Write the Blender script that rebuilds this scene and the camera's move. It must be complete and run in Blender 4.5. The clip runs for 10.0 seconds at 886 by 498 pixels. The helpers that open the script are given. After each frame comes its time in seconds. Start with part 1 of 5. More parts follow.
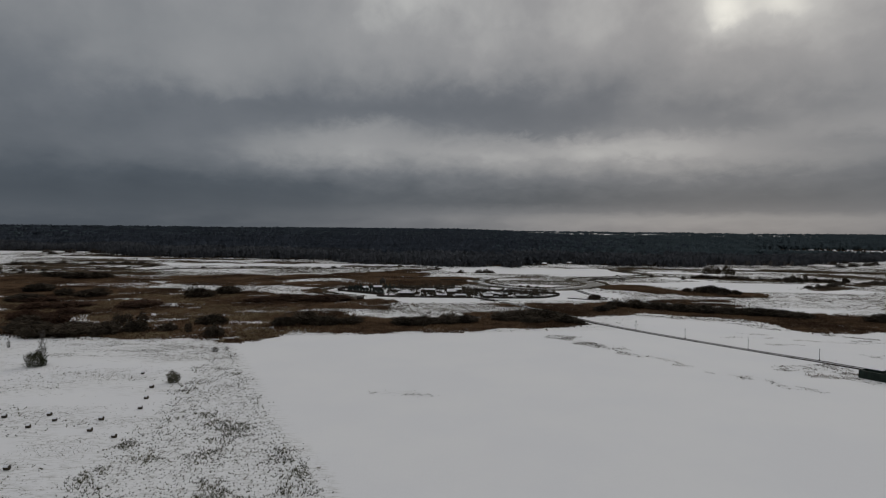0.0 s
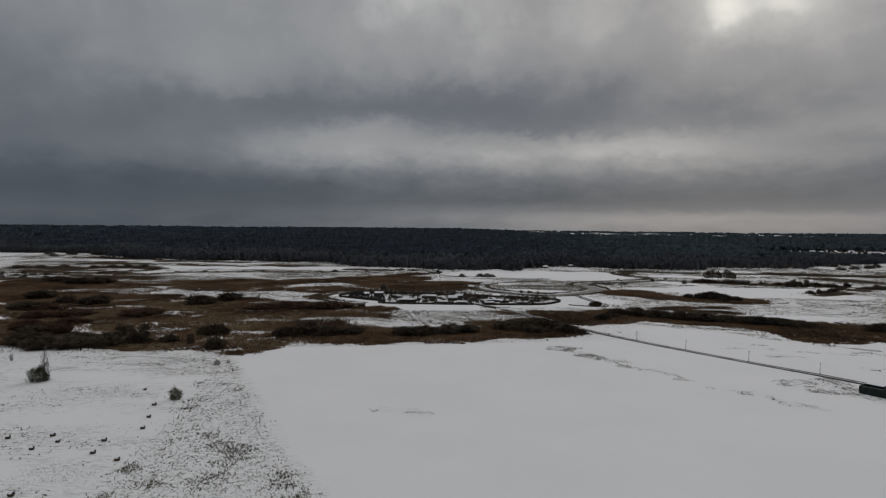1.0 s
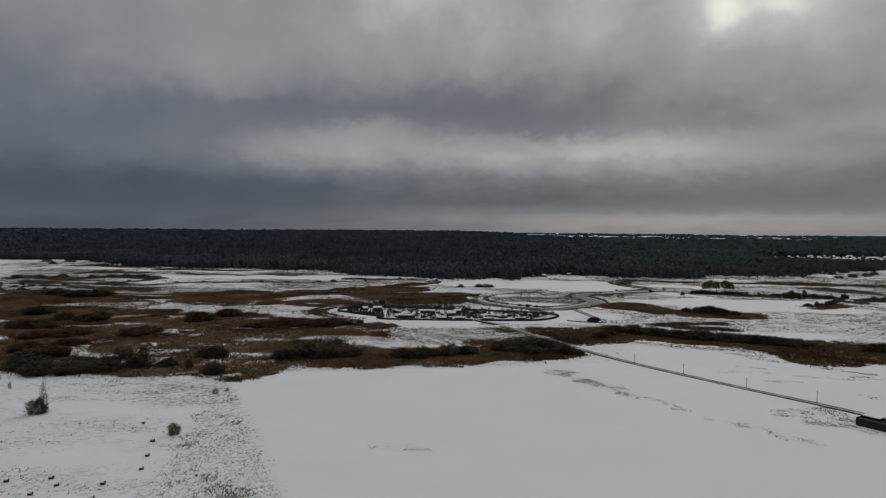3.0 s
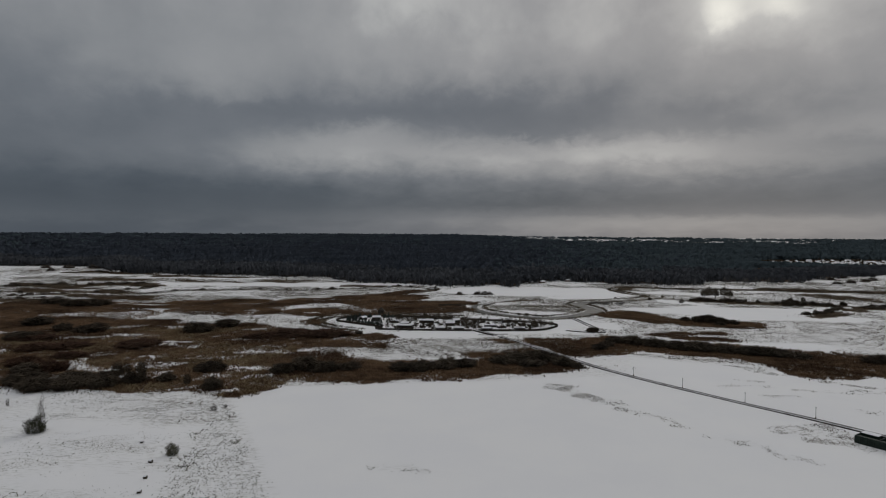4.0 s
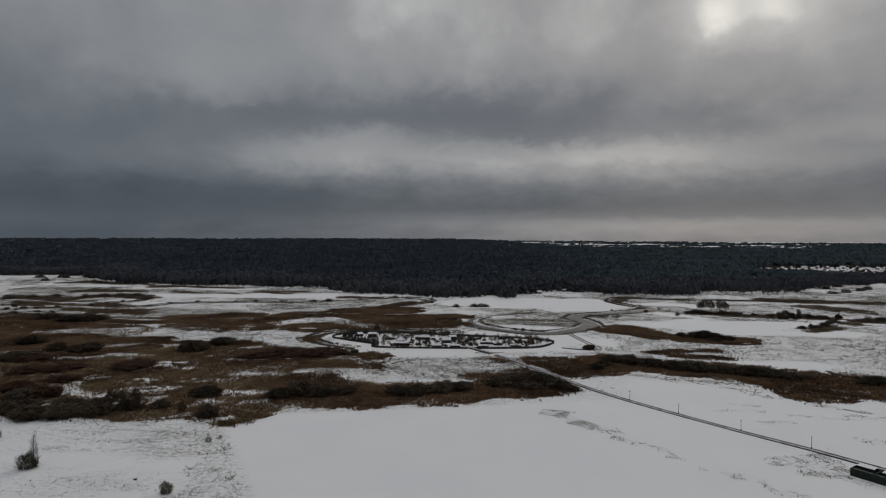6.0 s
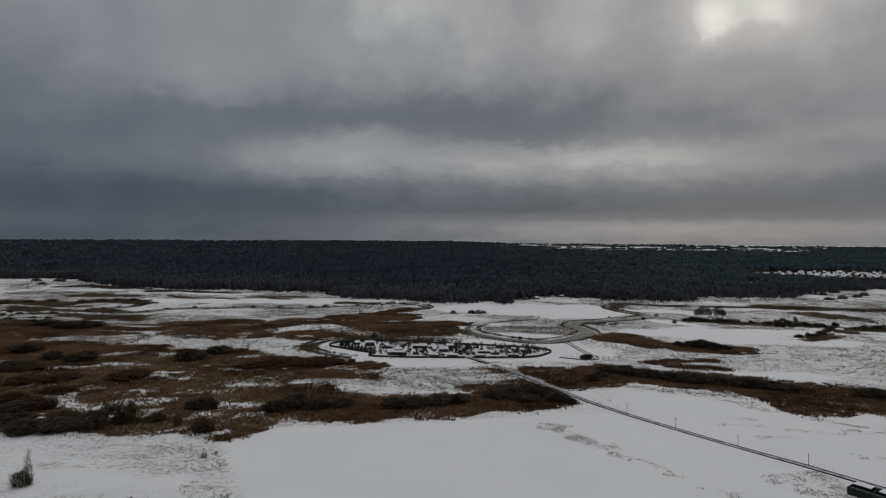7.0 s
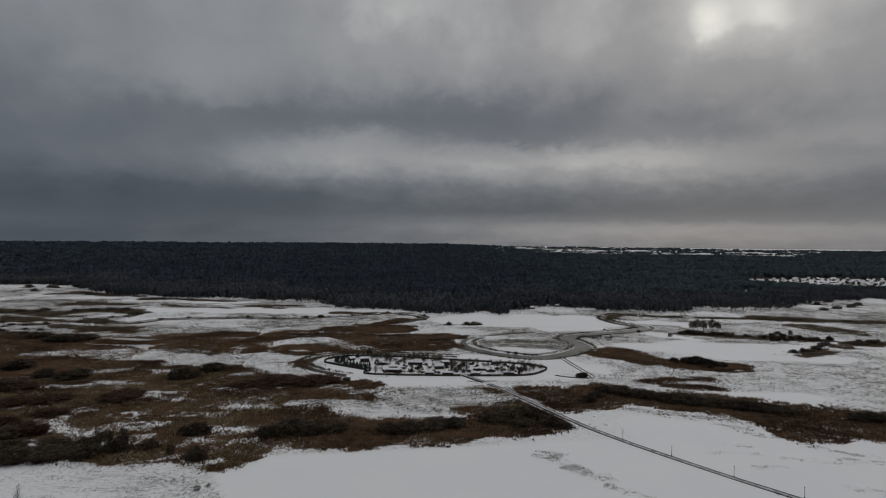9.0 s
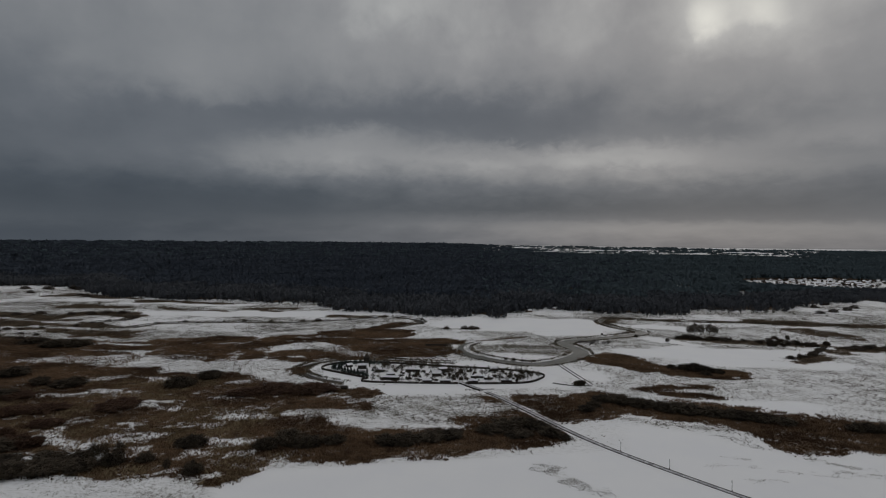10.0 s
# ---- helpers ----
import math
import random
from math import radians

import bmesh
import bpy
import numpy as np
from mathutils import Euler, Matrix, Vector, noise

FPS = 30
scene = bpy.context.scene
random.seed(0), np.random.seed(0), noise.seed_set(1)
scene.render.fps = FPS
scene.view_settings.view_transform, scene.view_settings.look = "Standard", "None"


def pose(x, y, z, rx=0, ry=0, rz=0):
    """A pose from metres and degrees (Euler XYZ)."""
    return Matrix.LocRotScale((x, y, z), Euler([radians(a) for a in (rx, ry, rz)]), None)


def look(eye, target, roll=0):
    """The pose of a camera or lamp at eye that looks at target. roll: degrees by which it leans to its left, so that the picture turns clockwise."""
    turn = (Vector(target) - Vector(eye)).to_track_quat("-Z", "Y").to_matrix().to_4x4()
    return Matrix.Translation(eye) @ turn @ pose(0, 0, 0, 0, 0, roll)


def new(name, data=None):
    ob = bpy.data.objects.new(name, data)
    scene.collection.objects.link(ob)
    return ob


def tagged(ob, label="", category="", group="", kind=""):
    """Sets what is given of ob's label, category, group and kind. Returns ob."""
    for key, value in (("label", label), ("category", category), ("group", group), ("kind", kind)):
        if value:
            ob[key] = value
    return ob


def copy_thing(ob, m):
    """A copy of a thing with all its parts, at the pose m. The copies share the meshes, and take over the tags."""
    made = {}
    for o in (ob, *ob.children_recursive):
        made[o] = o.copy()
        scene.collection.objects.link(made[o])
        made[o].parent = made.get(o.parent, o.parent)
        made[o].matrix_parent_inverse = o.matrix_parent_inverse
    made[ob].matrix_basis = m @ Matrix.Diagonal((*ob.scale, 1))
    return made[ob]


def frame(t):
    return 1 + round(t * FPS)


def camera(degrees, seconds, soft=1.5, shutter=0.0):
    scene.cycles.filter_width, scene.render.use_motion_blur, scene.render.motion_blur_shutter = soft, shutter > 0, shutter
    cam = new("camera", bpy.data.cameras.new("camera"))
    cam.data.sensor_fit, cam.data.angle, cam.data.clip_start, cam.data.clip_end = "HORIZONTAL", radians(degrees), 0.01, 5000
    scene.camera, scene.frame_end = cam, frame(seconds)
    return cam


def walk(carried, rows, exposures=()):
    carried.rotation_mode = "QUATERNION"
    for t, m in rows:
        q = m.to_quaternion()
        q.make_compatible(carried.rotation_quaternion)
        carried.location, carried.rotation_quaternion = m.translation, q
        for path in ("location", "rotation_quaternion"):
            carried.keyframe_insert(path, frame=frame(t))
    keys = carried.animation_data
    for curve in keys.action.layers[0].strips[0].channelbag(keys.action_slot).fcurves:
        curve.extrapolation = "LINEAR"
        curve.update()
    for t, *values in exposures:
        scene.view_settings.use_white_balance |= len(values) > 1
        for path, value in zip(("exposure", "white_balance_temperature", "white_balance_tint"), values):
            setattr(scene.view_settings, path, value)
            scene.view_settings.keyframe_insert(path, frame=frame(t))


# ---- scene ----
# Camera: a drone that climbs almost straight up over a snowed river meadow.
cam = camera(75.0, 10.0, soft=1.1)
PATH = [  # seconds, x, y, z, yaw, pitch, roll
    (0.0, 0.00, 0.00, 48.05, -0.041, -1.856, 0.464),
    (0.5, -0.04, -0.15, 50.98, 0.054, -1.896, 0.403),
    (1.0, -0.05, -0.28, 53.81, 0.063, -1.978, 0.424),
    (1.5, -0.02, -0.37, 56.56, 0.046, -2.063, 0.431),
    (2.0, 0.02, -0.44, 59.23, 0.028, -2.049, 0.460),
    (2.5, 0.09, -0.47, 61.87, -0.003, -2.000, 0.416),
    (4.0, 0.37, -0.36, 69.61, -0.143, -1.568, 0.262),
    (4.5, 0.47, -0.26, 72.18, -0.223, -1.522, 0.204),
    (5.0, 0.57, -0.12, 74.73, -0.305, -1.478, 0.109),
    (5.5, 0.66, 0.06, 77.30, -0.369, -1.360, 0.089),
    (7.0, 0.84, 0.83, 85.24, -0.718, -1.086, 0.293),
    (7.5, 0.85, 1.17, 88.01, -0.769, -1.010, 0.317),
    (8.0, 0.83, 1.55, 90.86, -0.866, -0.973, 0.424),
    (8.5, 0.78, 1.98, 93.80, -1.019, -0.925, 0.441),
    (9.0, 0.69, 2.45, 96.84, -1.149, -0.975, 0.488),
    (9.5, 0.55, 2.96, 100.01, -1.259, -1.030, 0.543),
    (10.0, 0.36, 3.52, 103.31, -1.415, -1.129, 0.557),
]


def aim(x, y, z, yaw, pitch, roll):
    a, b = radians(yaw), radians(pitch)
    ahead = Vector((-math.sin(a) * math.cos(b), math.cos(a) * math.cos(b), math.sin(b)))
    return look((x, y, z), Vector((x, y, z)) + ahead * 100, roll)


walk(cam, [(t, aim(*p)) for t, *p in PATH], [(0.0, -0.10, 6520, 10), (2.5, -0.07, 6500, 10), (5.5, -0.11, 6490, 10), (8.0, -0.16, 6445, 10), (9.0, -0.16, 6445, 10), (9.5, -0.21, 6445, 10), (10.0, -0.31, 6445, 10)])

# ---- light: a low sun behind a thick cloud deck ----
SUN_AZ, SUN_EL = 27.0, 24.0  # degrees to the right of +y, degrees up
sun = new("sun", bpy.data.lights.new("sun", "SUN"))
sun.data.energy, sun.data.angle, sun.data.color = 0.50, radians(25), (1.0, 0.95, 0.88)
sun.matrix_world = look((0, 0, 0), (-math.sin(radians(SUN_AZ)) * math.cos(radians(SUN_EL)), -math.cos(radians(SUN_AZ)) * math.cos(radians(SUN_EL)), -math.sin(radians(SUN_EL))))


class Nodes:
    """Short hand for building a node tree."""

    def __init__(self, tree):
        self.tree = tree
        tree.nodes.clear()

    def add(self, kind):
        return self.tree.nodes.new(kind)

    def link(self, a, b):
        self.tree.links.new(a, b)

    def put(self, socket, value):
        if isinstance(value, bpy.types.NodeSocket):
            self.link(value, socket)
        else:
            socket.default_value = value

    def math(self, op, a, b=0.0, c=0.0, clamp=False):
        n = self.add("ShaderNodeMath")
        n.operation, n.use_clamp = op, clamp
        for i, v in enumerate((a, b, c)):
            self.put(n.inputs[i], v)
        return n.outputs[0]

    def mix(self, fac, a, b):
        n = self.add("ShaderNodeMix")
        n.data_type = "RGBA"
        self.put(n.inputs[0], fac)
        for i, v in ((6, a), (7, b)):
            self.put(n.inputs[i], v if isinstance(v, bpy.types.NodeSocket) else (*v, 1.0))
        return n.outputs[2]

    def noise(self, vector, scale, detail=4.0, rough=0.55, distort=0.0):
        n = self.add("ShaderNodeTexNoise")
        self.put(n.inputs["Vector"], vector)
        n.inputs["Scale"].default_value, n.inputs["Detail"].default_value = scale, detail
        n.inputs["Roughness"].default_value, n.inputs["Distortion"].default_value = rough, distort
        return n.outputs[0]

    def ramp(self, fac, lo, hi, to_lo=0.0, to_hi=1.0):
        n = self.add("ShaderNodeMapRange")
        n.interpolation_type = "SMOOTHSTEP"
        for i, v in enumerate((fac, lo, hi, to_lo, to_hi)):
            self.put(n.inputs[i], v)
        return n.outputs[0]


def build_sky():
    world = bpy.data.worlds.new("overcast")
    scene.world = world
    world.use_nodes = True
    k = Nodes(world.node_tree)
    sky = k.add("ShaderNodeTexSky")
    sky.sky_type, sky.sun_disc = "NISHITA", False
    sky.sun_elevation, sky.sun_rotation = radians(SUN_EL), radians(SUN_AZ)
    coord = k.add("ShaderNodeTexCoord").outputs["Generated"]
    sep = k.add("ShaderNodeSeparateXYZ")
    k.link(coord, sep.inputs[0])
    x, y, z = sep.outputs
    az = k.math("MULTIPLY", k.math("ARCTAN2", x, y), 57.2958)
    el = k.math("MULTIPLY", k.math("ARCSINE", z), 57.2958)
    # soft billows that flatten towards the horizon, as a cloud deck seen from below does
    deck = k.add("ShaderNodeCombineXYZ")
    k.link(k.math("MULTIPLY", az, 0.10), deck.inputs[0])
    k.link(k.math("MULTIPLY", k.math("LOGARITHM", k.math("ADD", k.math("MAXIMUM", el, -1.0), 7.0), 2.71828), 2.6), deck.inputs[1])
    big = k.noise(deck.outputs[0], 0.8, 4, 0.5, 0.2)
    fine = k.noise(deck.outputs[0], 1.7, 5, 0.48, 0.15)
    curl = k.noise(deck.outputs[0], 5.5, 5, 0.6, 0.4)
    up = k.ramp(el, 25.0, 70.0)
    # tone of the deck by height: pale above, a dark belt low down, cooler and darker away from the sun
    tone = k.ramp(el, 4.0, 7.5, 0.45, 0.60)
    tone = k.math("ADD", tone, k.ramp(el, 10.0, 20.0, 0.0, 0.175))
    tone = k.math("ADD", tone, k.ramp(az, -38.0, 2.0, -0.13, 0.0))
    # the billows fray the edges of the large cloud masses
    az_f = k.math("MULTIPLY_ADD", k.math("SUBTRACT", big, 0.5), 9.0, k.math("MULTIPLY_ADD", k.math("SUBTRACT", fine, 0.5), 5.0, az))
    sway = k.math("MULTIPLY_ADD", k.math("SUBTRACT", curl, 0.5), 2.0, k.math("MULTIPLY_ADD", k.math("SUBTRACT", fine, 0.5), 2.4, k.math("MULTIPLY", k.math("SUBTRACT", big, 0.5), 1.2)))
    el_f = k.math("MULTIPLY_ADD", sway, k.ramp(el, 0.0, 9.0, 0.35, 1.0), el)
    az_g, el_g = k.math("MULTIPLY_ADD", k.math("SUBTRACT", az_f, az), 0.35, az), k.math("MULTIPLY_ADD", k.math("SUBTRACT", el_f, el), 0.9, el)
    for i, (a, e, wide, above, below, amount) in enumerate((*SUN_GLOW, *CLOUDS_LIGHT, *CLOUDS_DARK)):
        u = k.math("DIVIDE", k.math("SUBTRACT", az_g if i < len(SUN_GLOW) else az_f, a), wide)
        d = k.math("SUBTRACT", el_g if i < len(SUN_GLOW) else el_f, e)
        v = k.math("MAXIMUM", k.math("DIVIDE", d, above), k.math("DIVIDE", d, -below))
        r = k.math("MULTIPLY_ADD", u, u, k.math("MULTIPLY", v, v))
        tone = k.math("MULTIPLY_ADD", k.math("EXPONENT", k.math("MULTIPLY", r, -1.0)), amount, tone)
    tone = k.math("MULTIPLY_ADD", k.math("SUBTRACT", fine, 0.5), 0.19, tone)
    tone = k.math("MULTIPLY_ADD", k.math("SUBTRACT", big, 0.5), 0.10, tone)
    tone = k.math("MULTIPLY_ADD", k.math("SUBTRACT", curl, 0.5), 0.045, tone)
    ramp = k.add("ShaderNodeValToRGB")
    stops = ((0.0, (0.045, 0.056, 0.072)), (0.25, (0.081, 0.094, 0.112)), (0.5, (0.157, 0.168, 0.185)), (0.75, (0.315, 0.316, 0.320)), (0.88, (0.50, 0.50, 0.485)), (1.0, (0.92, 0.91, 0.83)))
    while len(ramp.color_ramp.elements) < len(stops):
        ramp.color_ramp.elements.new(0.5)
    for stop, (at, colour) in zip(ramp.color_ramp.elements, stops):
        stop.position, stop.color = at, (*colour, 1)
    k.link(tone, ramp.inputs[0])
    # cooler away from the sun, warmer beside it
    side = k.mix(k.ramp(az, -34.0, 30.0), (0.972, 1.0, 1.022), (1.012, 1.0, 1.0))
    cast = k.add("ShaderNodeMix")
    cast.data_type, cast.blend_type = "RGBA", "MULTIPLY"
    cast.inputs[0].default_value = 1.0
    k.link(ramp.outputs[0], cast.inputs[6])
    k.link(side, cast.inputs[7])
    bright = k.mix(up, cast.outputs[2], (0.56, 0.57, 0.59))
    veil = k.add("ShaderNodeMix")
    veil.data_type, veil.blend_type = "RGBA", "ADD"
    veil.inputs[0].default_value = 0.0015
    k.link(bright, veil.inputs[6])
    k.link(sky.outputs[0], veil.inputs[7])
    back = k.add("ShaderNodeBackground")
    back.inputs[1].default_value = 1.0
    k.link(veil.outputs[2], back.inputs[0])
    k.link(back.outputs[0], k.add("ShaderNodeOutputWorld").inputs[0])


# azimuth, elevation, half width, reach above and below in degrees, light (+) or dark (-)
CLOUDS_LIGHT = [
    (-2.2, 21.8, 4.1, 2.77, 2.16, 0.06), (-22.6, 14.2, 7.1, 2.60, 2.42, 0.09), (35.2, 9.1, 5.3, 1.06, 1.07, 0.09), (-7.7, 9.8, 3.5, 1.17, 1.29, 0.13), (-12.0, 9.1, 2.4, 0.63, 0.74, 0.06), (0.1, 7.3, 14.7, 1.64, 1.76, 0.18), (19.9, 8.0, 8.8, 1.64, 2.69, 0.18), (28.3, 6.4, 9.4, 1.26, 1.27, 0.09), (-13.1, 8.1, 6.5, 0.95, 1.49, 0.08), (23.9, 1.1, 26.5, 0.72, 2.05, 0.22),
]
CLOUDS_DARK = [
    (2.3, 12.0, 15.3, 2.72, 1.92, -0.19), (10.0, 9.6, 6.5, 1.59, 0.64, -0.11), (-16.7, 11.3, 10.0, 1.02, 1.28, -0.07), (-27.2, 9.3, 7.1, 1.67, 1.45, -0.05), (-35.6, 7.8, 7.1, 1.76, 2.67, -0.06), (27.0, 9.6, 9.4, 1.92, 1.16, -0.10), (33.3, 7.2, 4.7, 0.73, 0.74, -0.05), (-32.7, 3.4, 11.2, 2.09, 1.87, -0.14), (-14.2, 3.5, 11.2, 1.72, 2.43, -0.16), (6.8, 2.8, 12.4, 1.33, 0.55, -0.15), (31.3, 3.2, 14.1, 1.43, 0.86, -0.09), (-29.4, 0.1, 24.7, 1.07, 2.92, -0.09),
]
SUN_GLOW = [  # where the sun comes near to breaking through
    (25.6, 18.8, 1.8, 2.63, 1.90, 0.11), (30.5, 18.8, 1.8, 2.52, 1.46, 0.07), (27.7, 19.2, 5.9, 8.19, 4.02, 0.06), (31.1, 15.6, 13.5, 12.15, 5.41, 0.04),
]
build_sky()


# ---- materials ----
def material(name, dark, light, scale=1.0, rough=0.9, bump=0.0, island=0.0, each=0.0, spec=0.3, metal=0.0, fine=9.0, leafy=0.0):
    """Two tones mixed by coarse and fine noise; island and each vary the tone per loose piece and per object."""
    m = bpy.data.materials.new(name)
    m.use_nodes = True
    k = Nodes(m.node_tree)
    place = k.add("ShaderNodeNewGeometry")
    a = k.noise(place.outputs["Position"], scale, 4)
    b = k.noise(place.outputs["Position"], scale * fine, 3)
    tone = k.math("MULTIPLY_ADD", a, 0.65, k.math("MULTIPLY", b, 0.35))
    tone = k.ramp(tone, 0.36, 0.64)
    if island:
        tone = k.math("MULTIPLY_ADD", k.math("SUBTRACT", place.outputs["Random Per Island"], 0.5), island, tone, clamp=True)
    if each:
        tone = k.math("MULTIPLY_ADD", k.math("SUBTRACT", k.add("ShaderNodeObjectInfo").outputs["Random"], 0.5), each, tone, clamp=True)
    shade = k.add("ShaderNodeBsdfPrincipled")
    k.link(k.mix(tone, dark, light), shade.inputs["Base Color"])
    shade.inputs["Roughness"].default_value = rough
    shade.inputs["Specular IOR Level"].default_value = spec
    shade.inputs["Metallic"].default_value = metal
    if bump:
        n = k.add("ShaderNodeBump")
        n.inputs["Strength"].default_value = bump
        n.inputs["Distance"].default_value = 0.05
        k.link(b, n.inputs["Height"])
        k.link(n.outputs[0], shade.inputs["Normal"])
    if leafy:  # loose foliage: its many facets shade like one soft crown
        lean = k.add("ShaderNodeVectorMath")
        lean.operation = "ADD"
        k.link(place.outputs["Normal"], lean.inputs[0])
        lean.inputs[1].default_value = (0, 0, leafy)
        unit = k.add("ShaderNodeVectorMath")
        unit.operation = "NORMALIZE"
        k.link(lean.outputs[0], unit.inputs[0])
        k.link(unit.outputs[0], shade.inputs["Normal"])
    k.link(shade.outputs[0], k.add("ShaderNodeOutputMaterial").inputs[0])
    return m


def ground_material():
    """Snow with drift relief; dead grass shows through where 'grass' is high, flattened reed litter where 'litter' is."""
    m = bpy.data.materials.new("snow_meadow")
    m.use_nodes = True
    k = Nodes(m.node_tree)
    at = k.add("ShaderNodeNewGeometry").outputs["Position"]
    worn, fallen = k.add("ShaderNodeAttribute"), k.add("ShaderNodeAttribute")
    worn.attribute_name, fallen.attribute_name = "grass", "litter"
    grass, litter = worn.outputs["Fac"], fallen.outputs["Fac"]
    wide, mid, small = k.noise(at, 0.03, 4), k.noise(at, 0.55, 4, 0.7), k.noise(at, 2.4, 4, 0.75)
    snow = k.mix(k.ramp(wide, 0.35, 0.65), (0.795, 0.797, 0.806), (0.818, 0.818, 0.818))
    # shading of snow drifts painted as slanting darker streaks, stronger where 'grass' is high
    slant = k.add("ShaderNodeMapping")
    slant.inputs["Rotation"].default_value, slant.inputs["Scale"].default_value = (0, 0, 0.6), (0.28, 1.0, 1.0)
    k.link(at, slant.inputs["Vector"])
    drift_shade = k.math("MULTIPLY", k.ramp(k.noise(slant.outputs[0], 1.1, 5, 0.65), 0.46, 0.66), k.ramp(grass, 0.05, 0.45, 0.0, 0.85))
    snow = k.mix(drift_shade, snow, (0.60, 0.60, 0.585))
    straw = k.mix(k.ramp(mid, 0.35, 0.65), (0.042, 0.039, 0.028), (0.135, 0.118, 0.085))
    moss = k.mix(k.ramp(small, 0.35, 0.65), (0.056, 0.034, 0.020), (0.150, 0.098, 0.057))
    cover = k.math("MULTIPLY_ADD", mid, 0.4, k.math("MULTIPLY", small, 0.6))
    patchy = k.math("MULTIPLY", k.math("SUBTRACT", k.noise(at, 0.07, 4, 0.6), 0.5), 0.30)
    level = k.math("SUBTRACT", k.math("SUBTRACT", 0.70, k.math("MULTIPLY", grass, 0.24)), k.math("MULTIPLY", patchy, grass))
    fleck = k.ramp(k.math("SUBTRACT", cover, level), -0.01, 0.03)
    tint = k.mix(fleck, snow, straw)
    patch = k.math("MULTIPLY_ADD", k.math("SUBTRACT", cover, 0.5), 1.6, litter)
    tint = k.mix(k.ramp(patch, 0.33, 0.55), tint, moss)
    shade = k.add("ShaderNodeBsdfPrincipled")
    k.link(tint, shade.inputs["Base Color"])
    shade.inputs["Roughness"].default_value = 0.85
    shade.inputs["Specular IOR Level"].default_value = 0.15
    n = k.add("ShaderNodeBump")
    n.inputs["Strength"].default_value, n.inputs["Distance"].default_value = 0.35, 0.25
    k.link(k.math("MULTIPLY_ADD", mid, 0.7, k.math("MULTIPLY", small, 0.3)), n.inputs["Height"])
    k.link(n.outputs[0], shade.inputs["Normal"])
    k.link(shade.outputs[0], k.add("ShaderNodeOutputMaterial").inputs[0])
    return m


SNOW = material("snow", (0.74, 0.75, 0.78), (0.84, 0.84, 0.85), 0.4, 0.85, 0.3)
REED = material("dry_reed", (0.054, 0.032, 0.019), (0.198, 0.127, 0.075), 0.022, 0.9, 0, island=0.45, leafy=0.6, spec=0.1)
REED_GREY = material("grey_brown_reed", (0.056, 0.043, 0.030), (0.165, 0.126, 0.086), 0.05, 0.9, 0, island=0.5, leafy=0.8, spec=0.1)
REED_PALE = material("pale_reed", (0.13, 0.095, 0.052), (0.32, 0.25, 0.15), 0.08, 0.9, 0, island=0.6, leafy=0.8, spec=0.1)
WEED = material("dead_weed", (0.034, 0.036, 0.020), (0.150, 0.143, 0.088), 0.2, 0.9, 0, island=0.8, spec=0.1)
TUSSOCK = material("dead_tussock", (0.050, 0.042, 0.030), (0.20, 0.165, 0.115), 0.05, 0.9, 0, island=0.7)
TWIG = material("bare_twigs", (0.036, 0.030, 0.023), (0.102, 0.082, 0.061), 0.25, 0.9, 0, island=0.6, each=0.5, spec=0.05)
TWIG_RED = material("willow_twigs", (0.044, 0.026, 0.018), (0.102, 0.061, 0.041), 0.25, 0.9, 0, island=0.6, each=0.5, spec=0.05)
TWIG_DUN = material("dun_scrub", (0.035, 0.029, 0.023), (0.105, 0.086, 0.066), 0.2, 0.9, 0, island=0.6, each=0.6)
TWIG_OLIVE = material("olive_shrub", (0.024, 0.027, 0.016), (0.088, 0.090, 0.056), 0.5, 0.9, 0, island=0.7, each=0.3, spec=0.05)
TWIG_HOAR = material("hoary_shrub", (0.062, 0.062, 0.044), (0.185, 0.178, 0.132), 0.5, 0.9, 0, island=0.6, each=0.2, spec=0.05)
TWIG_GREY = material("grey_twigs", (0.07, 0.065, 0.06), (0.17, 0.155, 0.145), 0.3, 0.9, 0, island=0.7, each=0.4)
BARK = material("bark", (0.03, 0.025, 0.02), (0.09, 0.075, 0.06), 1.5, 0.95, 0.6)
SPRUCE = material("spruce_needles", (0.014, 0.022, 0.020), (0.040, 0.055, 0.046), 0.02, 0.85, 0, island=0.8)
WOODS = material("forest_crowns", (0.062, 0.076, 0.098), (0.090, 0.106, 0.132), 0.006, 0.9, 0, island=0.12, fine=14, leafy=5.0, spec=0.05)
# the forest crowns again, paler and bluer to stand for haze
WOODS_HAZED = material("hazed_forest_crowns", (0.088, 0.118, 0.132), (0.122, 0.158, 0.172), 0.005, 0.9, 0, island=0.12, fine=14, leafy=5.0, spec=0.05)
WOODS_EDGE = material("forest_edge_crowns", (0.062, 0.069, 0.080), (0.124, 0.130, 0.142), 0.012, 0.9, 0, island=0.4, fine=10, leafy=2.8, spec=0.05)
TIMBER = material("weathered_timber", (0.018, 0.015, 0.012), (0.060, 0.049, 0.038), 0.8, 0.9, 0.5, island=0.5, each=0.3)
DECK = material("snowy_planks", (0.18, 0.18, 0.185), (0.58, 0.58, 0.59), 0.35, 0.85, 0.4, island=0.3, each=0.3)
GREEN = material("dark_green_boards", (0.008, 0.014, 0.011), (0.020, 0.034, 0.026), 0.6, 0.7, 0.4, island=0.5)
PLASTER = material("pale_plaster", (0.42, 0.40, 0.36), (0.66, 0.63, 0.58), 0.5, 0.9, 0.2, each=0.8)
BRICK = material("brown_walling", (0.10, 0.065, 0.05), (0.24, 0.16, 0.12), 0.5, 0.9, 0.3, each=0.8)
